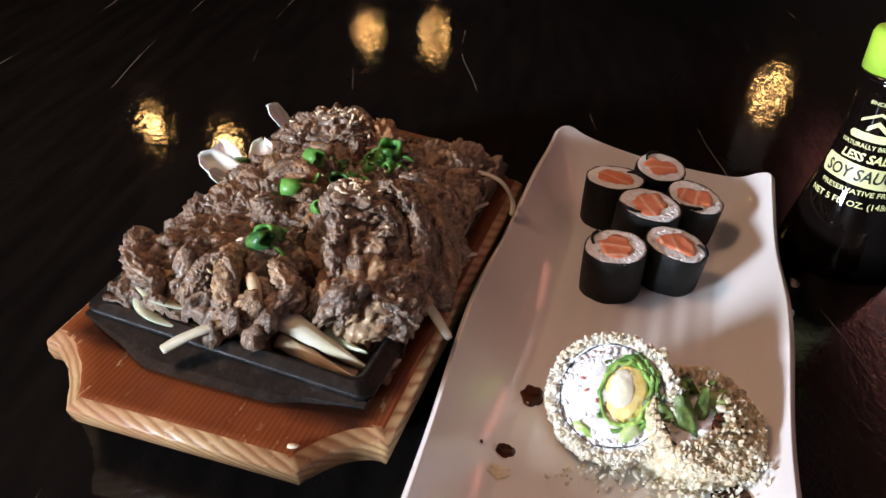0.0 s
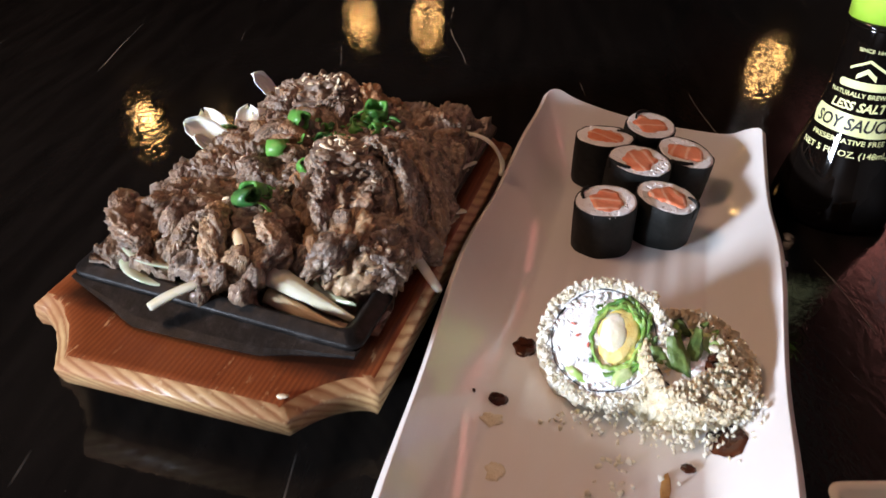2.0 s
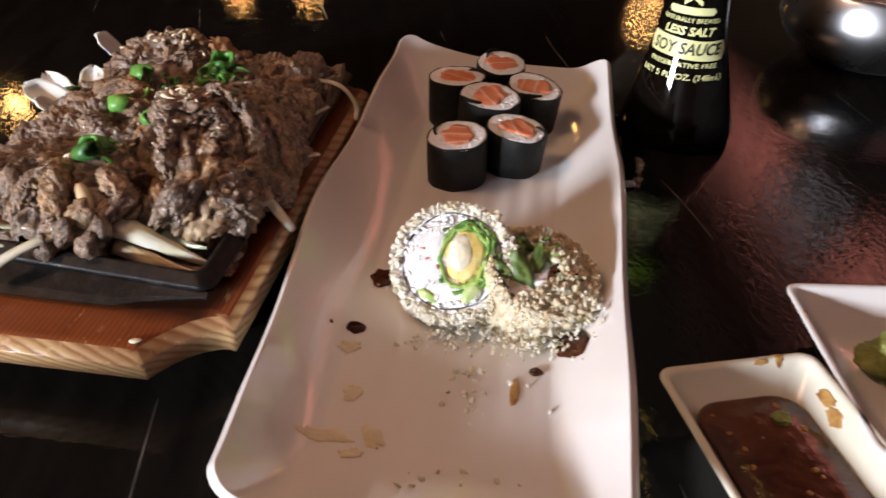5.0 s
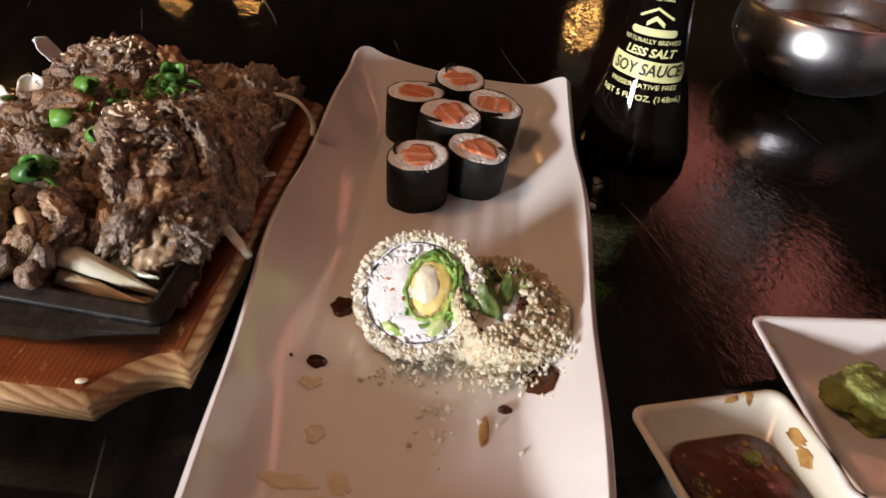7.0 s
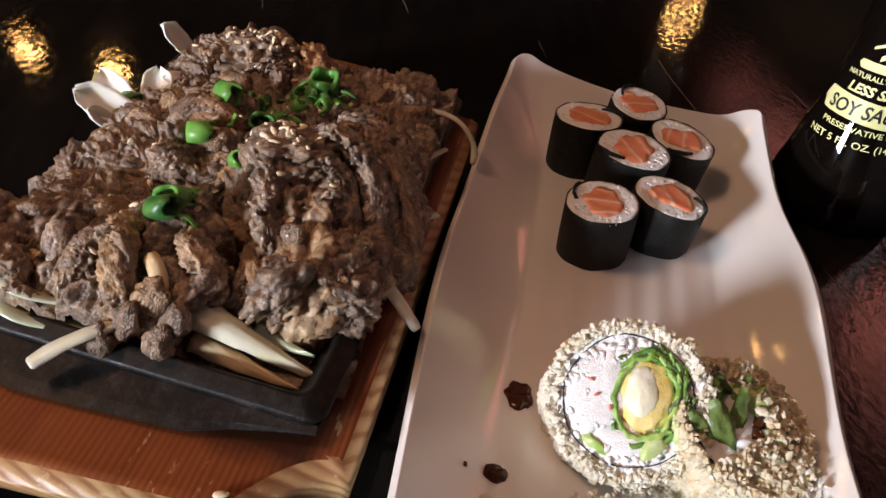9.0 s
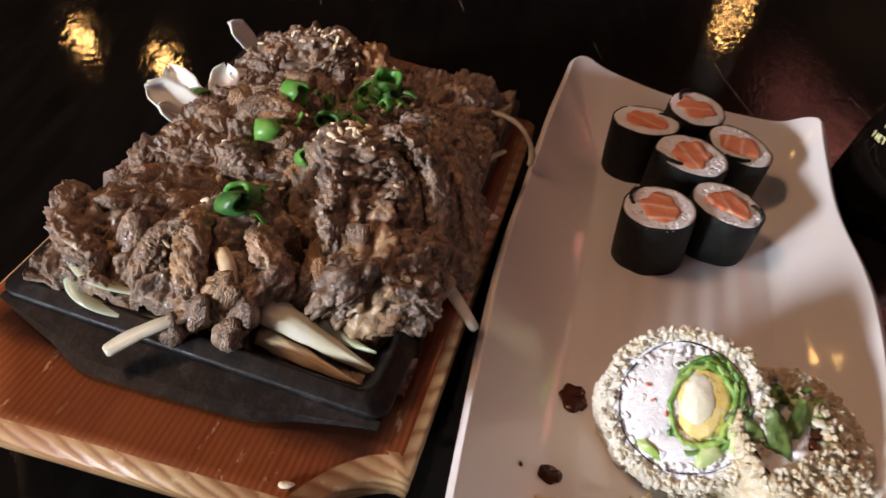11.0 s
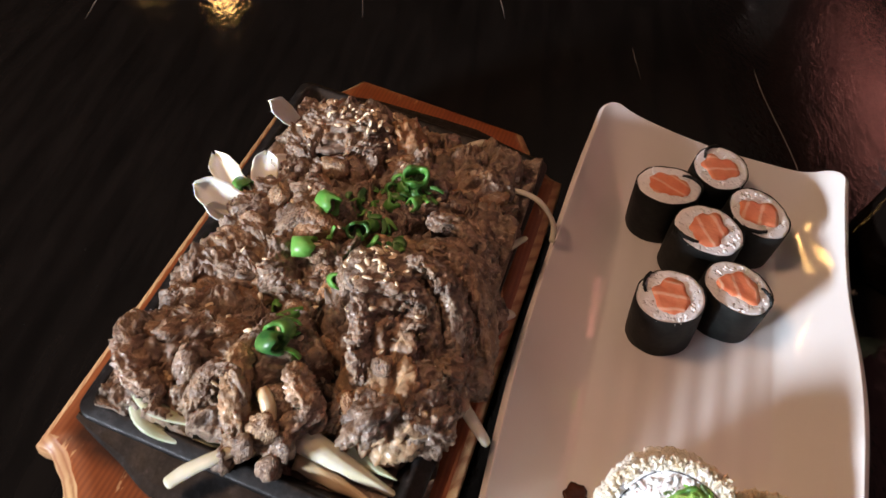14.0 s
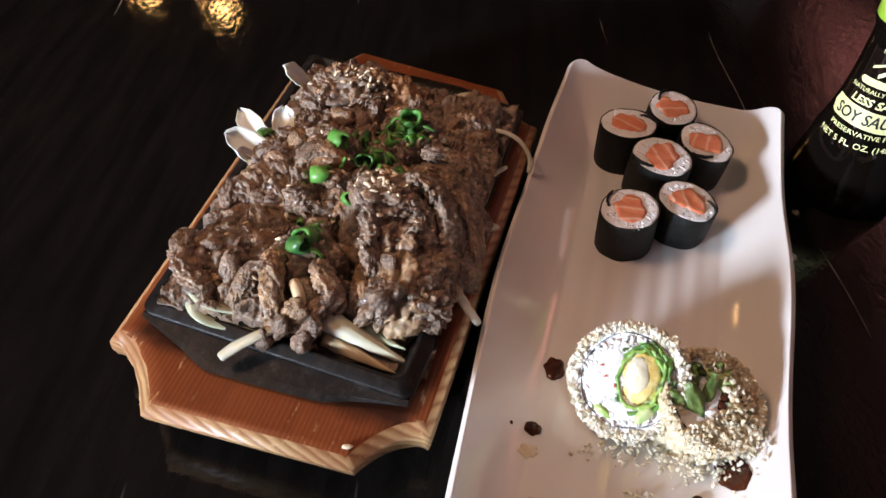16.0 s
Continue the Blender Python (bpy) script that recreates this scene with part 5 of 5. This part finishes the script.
printed("NATURALLY BREWED", 0.0832, 0.0038, LABEL, width=0.034)
printed("LESS SALT", 0.0764, 0.0070, LABEL, 0.25, width=0.0300, bold=0.035)
strip(0.0600, 0.0718, 0.0262, LABEL, 0.0003, "banner", "pale yellow banner", -0.0008)
printed("SOY SAUCE", 0.0659, 0.0098, PRINT_DARK, 0.2, 0.0006, width=0.0430, bold=0.02)
printed("PRESERVATIVE FREE", 0.0562, 0.0040, LABEL, width=0.0410)
printed("NET 5 FL. OZ. (148mL)", 0.0492, 0.0048, LABEL, width=0.0510)

# ---------- steel bowl ----------
bowl = empty("steel_bowl", "polished round open steel bowl on the table", "bowl", pose(0.4160, 0.5830, 0))
v, f = lathe([(0.032, 0.0), (0.038, 0.0015), (0.053, 0.009), (0.063, 0.020), (0.0670, 0.030), (0.0668, 0.038), (0.0648, 0.047), (0.0620, 0.054), (0.0606, 0.0565), (0.0590, 0.0570), (0.0578, 0.0560), (0.0590, 0.050), (0.060, 0.036), (0.054, 0.022), (0.044, 0.012), (0.030, 0.008)], 72)
raw("shell", v, f, STEEL, bowl)
# A coloured disc stands in for lamplight reflected by the bowl's inside.
v, f = lathe([(0.054, 0.022), (0.0585, 0.0345), (0.050, 0.0352), (0.02, 0.0358)], 48)
raw("lining", v, f, BOWL_TINT, bowl, "lining coloured like warm lamplight mirrored in steel")

# ---------- garnish on the beef ----------
from mathutils.bvhtree import BVHTree

bpy.context.view_layer.update()
soup_v, soup_f = [], []
for ob in beef.children:
    m = BOARD_AT.inverted() @ ob.matrix_world
    base = len(soup_v)
    soup_v += [m @ p.co for p in ob.data.vertices]
    soup_f += [tuple(base + k for k in p.vertices) for p in ob.data.polygons]
BEEF_TREE = BVHTree.FromPolygons(soup_v, soup_f)


def beef_top(u, v):
    """The upper face of the heap at a place in the board's plan, and its normal."""
    hit, normal, _, _ = BEEF_TREE.ray_cast(Vector((u, v, 0.2)), Vector((0, 0, -1)))
    if hit is None:
        return Vector((u, v, 0.034)), Vector((0, 0, 1))
    return hit, normal


def scallion_ring(u, v, radius, height, tilt, spin, gap, seed, lift=0.002):
    """A cut ring of scallion, closed or slit open, with a wall of its own thickness."""
    n = 26
    wall = radius * 0.30
    start, sweep = 0.0, 2 * math.pi - gap
    steps = n if gap == 0 else n + 1
    outer = []
    for i in range(steps):
        a = start + sweep * i / n
        r = radius * (1 + 0.12 * math.sin(2 * a + seed) + 0.25 * gap * i / n)
        outer.append((r * math.cos(a), r * math.sin(a), wall))
    verts = []
    for x, y, w in outer:
        k = 1 - w / math.hypot(x, y)
        wav = 0.12 * height * math.sin(3 * math.atan2(y, x) + seed)
        verts += [(x, y, -height / 2), (x * 1.03, y * 1.03, wav * 0.5), (x, y, height / 2 + wav), (x * k, y * k, height / 2 + wav), (x * k, y * k, -height / 2)]
    faces = []
    for i in range(steps if gap == 0 else steps - 1):
        j = (i + 1) % steps
        for q in range(5):
            r = (q + 1) % 5
            faces.append((i * 5 + q, i * 5 + r, j * 5 + r, j * 5 + q))
    if gap:
        faces += [(0, 1, 2, 3, 4), tuple((steps - 1) * 5 + q for q in (4, 3, 2, 1, 0))]
    ob = raw("scallion_ring", verts, faces, SCALLION)
    tagged(ob, "fresh green scallion ring on grilled beef", "scallion", "scallion garnish")
    at, normal = beef_top(u, v)
    ob.matrix_world = BOARD_AT @ Matrix.Translation(at + Vector((0, 0, lift))) @ Euler((radians(tilt), 0, radians(spin))).to_matrix().to_4x4()
    return ob


for row in ((0.0140, 0.0400, 0.0066, 0.0100, 25, 20, 0, 1, 0.004), (0.0016, 0.0283, 0.0046, 0.0040, 20, 60, 0.8, 2, 0.001), (0.0122, 0.0317, 0.0046, 0.0060, 60, 10, 0, 3, 0.003), (0.0175, 0.0290, 0.0036, 0.0050, 70, -30, 0, 4, 0.002),
            (0.0110, 0.0360, 0.0040, 0.0065, 40, 80, 0.6, 5, 0.003), (-0.0125, 0.0066, 0.0048, 0.0085, 80, 62, 0, 6, 0.003), (-0.0142, -0.0147, 0.0046, 0.0085, 85, 105, 0, 7, 0.003), (0.0010, 0.0038, 0.0054, 0.0070, 45, 30, 0, 8, 0.002),
            (0.0065, -0.0085, 0.0058, 0.0075, 70, 160, 1.2, 9, 0.002), (0.0044, -0.0266, 0.0036, 0.0050, 50, 50, 0.9, 10, 0.001), (-0.0166, 0.0940, 0.0040, 0.0085, 80, 120, 0, 11, 0.001), (0.0180, 0.0050, 0.0050, 0.0060, 65, 15, 0.5, 12, 0.001),
            (-0.0050, -0.0575, 0.0056, 0.0070, 60, -10, 0.4, 13, 0.004), (-0.0052, -0.0630, 0.0050, 0.0085, 65, 75, 0, 14, 0.005), (-0.0092, -0.0413, 0.0030, 0.0100, 80, 130, 0, 15, 0.001), (-0.0165, -0.0347, 0.0026, 0.0070, 70, 20, 1.4, 16, 0.0),
            (0.0094, 0.0125, 0.0046, 0.0040, 30, 0, 0.3, 17, 0.001), (-0.0048, 0.0180, 0.0040, 0.0040, 40, 70, 1.0, 18, 0.0), (0.0155, 0.0120, 0.0044, 0.0040, 35, 200, 0.9, 20, 0.0), (-0.0597, 0.0248, 0.0046, 0.0080, 75, 60, 0, 21, 0.003),
            (0.0060, 0.0345, 0.0038, 0.0045, 55, 40, 0.5, 22, 0.002), (0.0085, 0.0265, 0.0040, 0.0045, 35, 130, 0.7, 23, 0.002), (0.0165, 0.0345, 0.0040, 0.0050, 65, 100, 0, 24, 0.003), (0.0040, 0.0095, 0.0042, 0.0055, 60, -20, 0, 25, 0.002),
            (0.0105, -0.0020, 0.0042, 0.0045, 50, 85, 0.6, 26, 0.002), (-0.0030, -0.0520, 0.0040, 0.0050, 50, 40, 0.8, 27, 0.003)):
    scallion_ring(row[0], row[1], row[2] * 0.80, *row[3:8], row[8] - 0.0022)

# Sesame seeds, thickest on two crests of the heap.
seed_mesh = bpy.data.meshes.new("sesame_seed")
bm = bmesh.new()
bmesh.ops.create_icosphere(bm, subdivisions=2, radius=1.0)
for vert in bm.verts:
    taper = 1 - 0.35 * (vert.co.x + 1) / 2
    vert.co = Vector((vert.co.x * 0.00180, vert.co.y * 0.00112 * taper, vert.co.z * 0.00070 * taper))
bm.to_mesh(seed_mesh)
bm.free()
seed_mesh.polygons.foreach_set("use_smooth", [True] * len(seed_mesh.polygons))
seed_mesh.materials.append(SESAME)
rng = random.Random(8)
for cu, cv, spread, amount in ((-0.020, 0.070, 0.011, 58), (0.020, -0.021, 0.0062, 40), (0.0, -0.005, 0.022, 26), (0.0, -0.03, 0.035, 30), (0.012, 0.04, 0.010, 8)):
    for _ in range(amount):
        u, v = rng.gauss(cu, spread), rng.gauss(cv, spread)
        at, normal = beef_top(u, v)
        if at.z < 0.045 or normal.z < 0.15:
            continue
        ob = new("sesame_seed", seed_mesh)
        tagged(ob, "toasted sesame seed on grilled beef", "sesame seed", "sesame seeds")
        ob.matrix_world = BOARD_AT @ Matrix.Translation(at + normal * 0.0003) @ normal.to_track_quat("Z", "Y").to_matrix().to_4x4() @ Matrix.Rotation(rng.uniform(0, 6.3), 4, "Z")


def ribbon(name, label, points, width, thick, mat, category, group, seed=0, twist=0.0, at=None, taper=0.6):
    """A cut strip swept along a smooth line of points, rounded across and with thickness."""
    n, ring = 22, 10
    pts = [Vector(p) for p in points]

    def along(t):
        k = t * (len(pts) - 1)
        i = min(int(k), len(pts) - 2)
        p0, p1, p2, p3 = pts[max(i - 1, 0)], pts[i], pts[i + 1], pts[min(i + 2, len(pts) - 1)]
        x = k - i
        return 0.5 * ((2 * p1) + (p2 - p0) * x + (2 * p0 - 5 * p1 + 4 * p2 - p3) * x * x + (3 * p1 - p0 - 3 * p2 + p3) * x ** 3)

    rings = []
    for j in range(n):
        t = j / (n - 1)
        p, q = along(t), along(min(t + 0.02, 1.0)) - along(max(t - 0.02, 0.0))
        side = q.cross(Vector((0, 0, 1))).normalized()
        up = side.cross(q).normalized()
        side, up = side * math.cos(twist * t) + up * math.sin(twist * t), up * math.cos(twist * t) - side * math.sin(twist * t)
        w = width * 0.5 * (taper + (1 - taper) * math.sin(math.pi * (0.15 + 0.7 * t))) * (1 + 0.12 * noise.noise(Vector((t * 5, seed, 0))))
        ends = 1.0 if 0 < j < n - 1 else 0.7
        row = []
        for i in range(ring):
            a = 2 * math.pi * i / ring
            cx, cz = math.copysign(abs(math.cos(a)) ** 0.7, math.cos(a)), math.copysign(abs(math.sin(a)) ** 0.7, math.sin(a))
            bow = -0.35 * thick * (cx * cx)
            row.append(p + side * (w * cx * ends) + up * (thick * 0.5 * cz * ends + bow))
        rings.append(row)
    v, f = loft(rings, True, True)
    ob = raw(name, v, f, mat)
    tagged(ob, label, category, group)
    ob.matrix_world = at or BOARD_AT
    return ob


rng = random.Random(12)
for cu, cv, spread, amount in ((0.012, 0.034, 0.006, 14), (0.002, 0.028, 0.006, 10), (-0.0060, -0.056, 0.0045, 6), (0.002, 0.002, 0.006, 6), (0.010, 0.010, 0.008, 8)):
    for _ in range(amount):
        u, v, a = rng.gauss(cu, spread), rng.gauss(cv, spread), rng.uniform(0, 6.283)
        line = []
        for k in (-1, 0, 1):
            p, _ = beef_top(u + 0.0030 * k * math.cos(a), v + 0.0030 * k * math.sin(a))
            line.append((p.x + 0.0009 * (k * k) * math.sin(a), p.y, p.z + 0.0012))
        ribbon("scallion_sliver", "dark green scallion sliver on grilled beef", line, rng.uniform(0.0018, 0.0036), 0.0008, SCALLION, "scallion", "scallion garnish", rng.uniform(0, 50), rng.uniform(-0.8, 0.8))

STRIPS = "onion strips on the hot plate"
W, B = ("white onion strip beside grilled beef", ONION), ("soy-browned onion strip in the hot plate", ONION_BROWN)
G = ("translucent green onion strip in the hot plate", GREEN_ONION)
for kind, points, width, thick, twist in (
        (W, ((-0.0228, -0.1125, 0.0405), (-0.0180, -0.1070, 0.0430), (-0.0110, -0.1010, 0.0455), (-0.004, -0.094, 0.046)), 0.0060, 0.0022, 0.3),
        (G, ((-0.0500, -0.0820, 0.0450), (-0.0430, -0.0910, 0.0415), (-0.0355, -0.0928, 0.0390), (-0.0247, -0.0915, 0.0372), (-0.0120, -0.0890, 0.0368)), 0.0100, 0.0018, 0.5),
        (G, ((-0.0480, -0.0850, 0.0480), (-0.0392, -0.0894, 0.0455), (-0.0272, -0.0888, 0.0430), (-0.012, -0.085, 0.041)), 0.0080, 0.0016, 0.9),
        (W, ((0.0560, -0.0470, 0.0470), (0.0600, -0.0490, 0.0450), (0.0655, -0.0518, 0.0415), (0.0755, -0.0570, 0.0330)), 0.0056, 0.0022, 0.2),
        (W, ((0.0560, -0.0120, 0.0440), (0.0610, -0.0060, 0.0410), (0.0685, 0.0060, 0.0365)), 0.0085, 0.0018, 0.3),
        (W, ((0.0525, 0.0120, 0.0420), (0.0545, 0.0220, 0.0415), (0.0580, 0.0340, 0.0425), (0.0650, 0.0445, 0.0432)), 0.0056, 0.0018, 0.7),
        (W, ((0.0500, 0.0690, 0.0470), (0.0600, 0.0695, 0.0465), (0.0685, 0.0672, 0.0440), (0.0752, 0.0645, 0.0360), (0.0760, 0.0590, 0.0305)), 0.0036, 0.0016, 0.6),
        (W, ((0.0427, 0.0768, 0.0450), (0.0480, 0.0780, 0.0465), (0.0540, 0.0788, 0.0465)), 0.0066, 0.0018, 0.3),
        (W, ((0.0225, 0.0874, 0.0450), (0.0262, 0.0951, 0.0460), (0.0307, 0.1041, 0.0435)), 0.0056, 0.0022, 0.2),
        (B, ((-0.0030, -0.0770, 0.0570), (0.0000, -0.0800, 0.0560), (0.0035, -0.0845, 0.0510)), 0.0056, 0.0042, 0.0),
        (B, ((0.0140, -0.0410, 0.0650), (0.0160, -0.0385, 0.0665), (0.0180, -0.0355, 0.0670)), 0.0050, 0.0032, 0.0)):
    ribbon("onion_strip", kind[0], points, width, thick, kind[1], "onion", STRIPS, twist * 7, twist, None, 0.2 if width > 0.009 and points[0][0] < -0.04 else 0.6)



def onion_petal(root, tip, width, seed, cup=0.25, mat=None, wedge=False, label="white pointed onion petal beside grilled beef"):
    """A leaf of raw onion: pointed, hollow across, with a torn tip."""
    root, tip = Vector(root), Vector(tip)
    run = tip - root
    side = run.cross(Vector((0.15, -0.5, 1))).normalized()
    up = side.cross(run).normalized()
    nu, nv, top = 11, 18, []
    for j in range(nv):
        t = j / (nv - 1)
        w = width * (0.35 + 0.65 * math.sin(math.pi * min(1.0, 0.15 + 0.62 * t))) * (1 if t < 0.78 else max(0.14, 1 - ((t - 0.78) / 0.22) ** 2.0))
        if wedge:
            w = width * (1.05 - 0.95 * t ** 1.3) * (1 + 0.12 * noise.noise(Vector((t * 6, seed, 3))))
        for i in range(nu):
            s = 2 * i / (nu - 1) - 1
            ragged = 1 + 0.10 * noise.noise(Vector((t * 7, s, seed)))
            top.append(root + run * (t + 0.03 * noise.noise(Vector((s * 3, seed, t)))) + side * (s * w * 0.5 * ragged) + up * (cup * width * (s * s - 0.5) + 0.0015 * math.sin(3 * t + seed) + 0.0004 * noise.noise(Vector((s * 6, t * 4, seed)))))
    n = len(top)
    verts = top + [p - up * 0.0011 for p in top]
    faces = grid_faces(nu, nv)
    faces += [tuple(n + k for k in q[::-1]) for q in faces]
    rim = [i for i in range(nu)] + [j * nu + nu - 1 for j in range(1, nv)] + [(nv - 1) * nu + i for i in range(nu - 2, -1, -1)] + [j * nu for j in range(nv - 2, 0, -1)]
    for a, b in zip(rim, rim[1:] + rim[:1]):
        faces.append((b, a, n + a, n + b))
    ob = raw("onion_petal", verts, faces, mat or PETAL)
    tagged(ob, label, "onion", "onion petals")
    ob.matrix_world = BOARD_AT


for root, tip, width, seed in (((-0.0520, 0.0120, 0.0460), (-0.0745, 0.0088, 0.0590), 0.0135, 1), ((-0.0530, 0.0150, 0.0460), (-0.0800, 0.0356, 0.0545), 0.0120, 2), ((-0.0520, 0.0260, 0.0470), (-0.0565, 0.0420, 0.0570), 0.0120, 3),
                               ((-0.0530, 0.0080, 0.0460), (-0.0662, 0.0012, 0.0545), 0.0075, 4), ((-0.0560, 0.0750, 0.0500), (-0.0682, 0.0700, 0.0628), 0.0095, 5), ((-0.0430, 0.0470, 0.0500), (-0.0545, 0.0400, 0.0525), 0.0070, 6)):
    onion_petal(root, tip, width, seed)
for root, tip, width, seed, kind in (((0.0130, -0.0835, 0.0450), (0.0548, -0.0898, 0.0352), 0.0095, 8, ONION), ((0.0140, -0.0885, 0.0390), (0.0480, -0.0955, 0.0355), 0.0075, 9, ONION_BROWN), ((0.0300, -0.0820, 0.0420), (0.0495, -0.0850, 0.0390), 0.0050, 10, GREEN_ONION)):
    onion_petal(root, tip, width, seed, -0.22, kind, True, "long pale onion leaf in the hot plate")
tagged(raw("stray_seed", [p.co.copy() * 1.3 for p in seed_mesh.vertices], [tuple(p.vertices) for p in seed_mesh.polygons], SESAME), "stray sesame seed on the wooden board", "sesame seed").matrix_world = BOARD_AT @ pose(0.0394, -0.1311, 0.0292, 0, 0, 20)

# ---------- marks and crumbs on the plate ----------


def pool(name, label, category, x, y, rx, ry, mat, seed, thick=0.0009, turn=0.0, rough=0.22):
    """A flat puddle or smear that follows the plate's floor."""
    rings, n = [], 48
    for k, h in ((1.0, 0.0), (0.93, 0.6), (0.75, 1.0), (0.4, 1.0), (0.08, 1.0)):
        row = []
        for i in range(n):
            a = 2 * math.pi * i / n
            r = 1 + rough * wobble((math.cos(a), math.sin(a), 0), 1.4, seed) + rough * 0.5 * wobble((math.cos(a), math.sin(a), 0), 3.7, seed)
            du, dv = rx * k * r * math.cos(a), ry * k * r * math.sin(a)
            px, py = x + du * math.cos(turn) - dv * math.sin(turn), y + du * math.sin(turn) + dv * math.cos(turn)
            row.append((px, py, on_plate(px, py) + 0.0002 + thick * h * (1 + 0.5 * wobble((px, py, 0), 420, seed))))
        rings.append(row)
    v, f = loft(rings, False, True)
    return tagged(raw(name, v, f, mat), label, category)


pool("eel_sauce_drop", "glossy dark red-brown sauce drop on a white plate", "sauce", 0.0628, 0.2868, 0.0048, 0.0066, GLAZE, 1, 0.0012)
pool("eel_sauce_drop", "small dark red-brown sauce drop on a white plate", "sauce", 0.0530, 0.2530, 0.0040, 0.0035, GLAZE, 2, 0.0011)
pool("eel_sauce_drop", "tiny dark sauce speck on a white plate", "sauce", 0.0435, 0.2530, 0.0007, 0.0008, GLAZE, 3, 0.0005)
pool("eel_sauce_puddle", "brown sauce puddle under the crumb roll", "sauce", 0.1350, 0.2385, 0.0062, 0.0092, GLAZE, 4, 0.0012, 0.2, 0.14)
pool("eel_sauce_drop", "small brown sauce drop on a white plate", "sauce", 0.1205, 0.2258, 0.0026, 0.0022, GLAZE, 5, 0.0009)
pool("sauce_streak", "thin amber sauce streak on a white plate", "sauce", 0.1112, 0.2150, 0.0017, 0.0075, DISH_STAIN, 6, 0.0004, -0.2)
for x, y, rx, ry, seed, turn in ((0.0510, 0.2415, 0.0040, 0.0040, 11, 0.2), (0.0530, 0.2160, 0.0036, 0.0045, 12, 0.0), (0.0450, 0.1950, 0.0090, 0.0036, 13, -0.15), (0.0610, 0.1930, 0.0032, 0.0070, 14, 0.3), (0.0540, 0.1860, 0.0040, 0.0030, 15, 0.0)):
    pool("wasabi_smear", "pale mustard-coloured smear on a white plate", "smear", x, y, rx, ry, SMEAR, seed, 0.0004, turn, 0.45)

rng = random.Random(31)


def crumb_patch(label, spots, seed, low=0.0008, high=0.0024):
    v, f = flake_cloud(spots, seed, low, high)
    return tagged(raw("fried_crumbs", v, f, CRUMB), label, "crumbs", kind="stuff")


def scatter(cx, cy, sx, sy, amount, heap=0.0):
    out = []
    for _ in range(amount):
        dx, dy = rng.gauss(0, 1), rng.gauss(0, 1)
        x, y = cx + sx * dx, cy + sy * dy
        q = PLATE_AT.inverted() @ Vector((x, y, 0))
        if abs(q.x) > PA - 0.006 or abs(q.y) > PB - 0.008:
            continue
        out.append((x, y, on_plate(x, y) + 0.0006 + heap * rng.random() * math.exp(-(dx * dx + dy * dy) * 0.6)))
    return out


crumb_patch("golden fried crumbs heaped at the foot of the rolls", scatter(0.0920, 0.2440, 0.010, 0.0030, 90, 0.010) + scatter(0.1200, 0.2400, 0.009, 0.004, 150, 0.012) + scatter(0.140, 0.250, 0.005, 0.007, 120, 0.014), 51)
crumb_patch("loose pale fried crumbs scattered on the plate", scatter(0.0945, 0.2250, 0.005, 0.002, 12) + scatter(0.0945, 0.2110, 0.0020, 0.005, 12) + scatter(0.085, 0.172, 0.012, 0.004, 10) + scatter(0.105, 0.214, 0.014, 0.010, 7), 52, 0.0010, 0.0028)
tagged(blob("rice_grain", None, RICE, (0.1935, 0.3870, 0.0018), (0.0036, 0.0026, 0.0018), 5, sub=2), "stray clump of white rice on the table", "rice")

# ---------- stains on the dishes ----------
bpy.context.view_layer.update()
DISH_TREES = []
for ob in list(scene.objects):
    if ob.name.startswith("bowl") and ob.type == "MESH":
        DISH_TREES.append(BVHTree.FromPolygons([ob.matrix_world @ p.co for p in ob.data.vertices], [tuple(p.vertices) for p in ob.data.polygons]))


def dish_height(x, y):
    hits = [tree.ray_cast(Vector((x, y, 0.1)), Vector((0, 0, -1)))[0] for tree in DISH_TREES]
    return max([h.z for h in hits if h is not None], default=0.0)


def stain(x, y, rx, ry, turn, seed, label, thick=0.0004):
    """A thin dried smear that follows a dish's wall."""
    n, rings = 26, []
    for k, h in ((1.0, 0.0), (0.9, 0.7), (0.6, 1.0), (0.3, 0.8), (0.05, 0.9)):
        row = []
        for i in range(n):
            a = 2 * math.pi * i / n
            r = 1 + 0.35 * wobble((math.cos(a), math.sin(a), 0), 1.6, seed) + 0.3 * wobble((math.cos(a), math.sin(a), 0), 4.2, seed)
            du, dv = rx * k * r * math.cos(a), ry * k * r * math.sin(a)
            px, py = x + du * math.cos(turn) - dv * math.sin(turn), y + du * math.sin(turn) + dv * math.cos(turn)
            row.append((px, py, dish_height(px, py) + 0.0001 + thick * h))
        rings.append(row)
    v, f = loft(rings, False, True)
    tagged(raw("sauce_stain", v, f, DISH_STAIN), label, "stain")


for x, y, rx, ry, turn, seed in ((0.2072, 0.2206, 0.0018, 0.0034, 0.1, 1), (0.2004, 0.2180, 0.0030, 0.0007, 0.15, 2), (0.2190, 0.2030, 0.0014, 0.0046, 0.2, 3), (0.2190, 0.1950, 0.0014, 0.0040, 0.1, 4), (0.2312, 0.2369, 0.001, 0.0028, 0, 5), (0.2291, 0.2085, 0.0013, 0.003, 0.1, 6), (0.2281, 0.2465, 0.0008, 0.0014, 0, 7)):
    stain(x, y, rx, ry, turn, seed, "dried amber sauce stain on the dish wall")
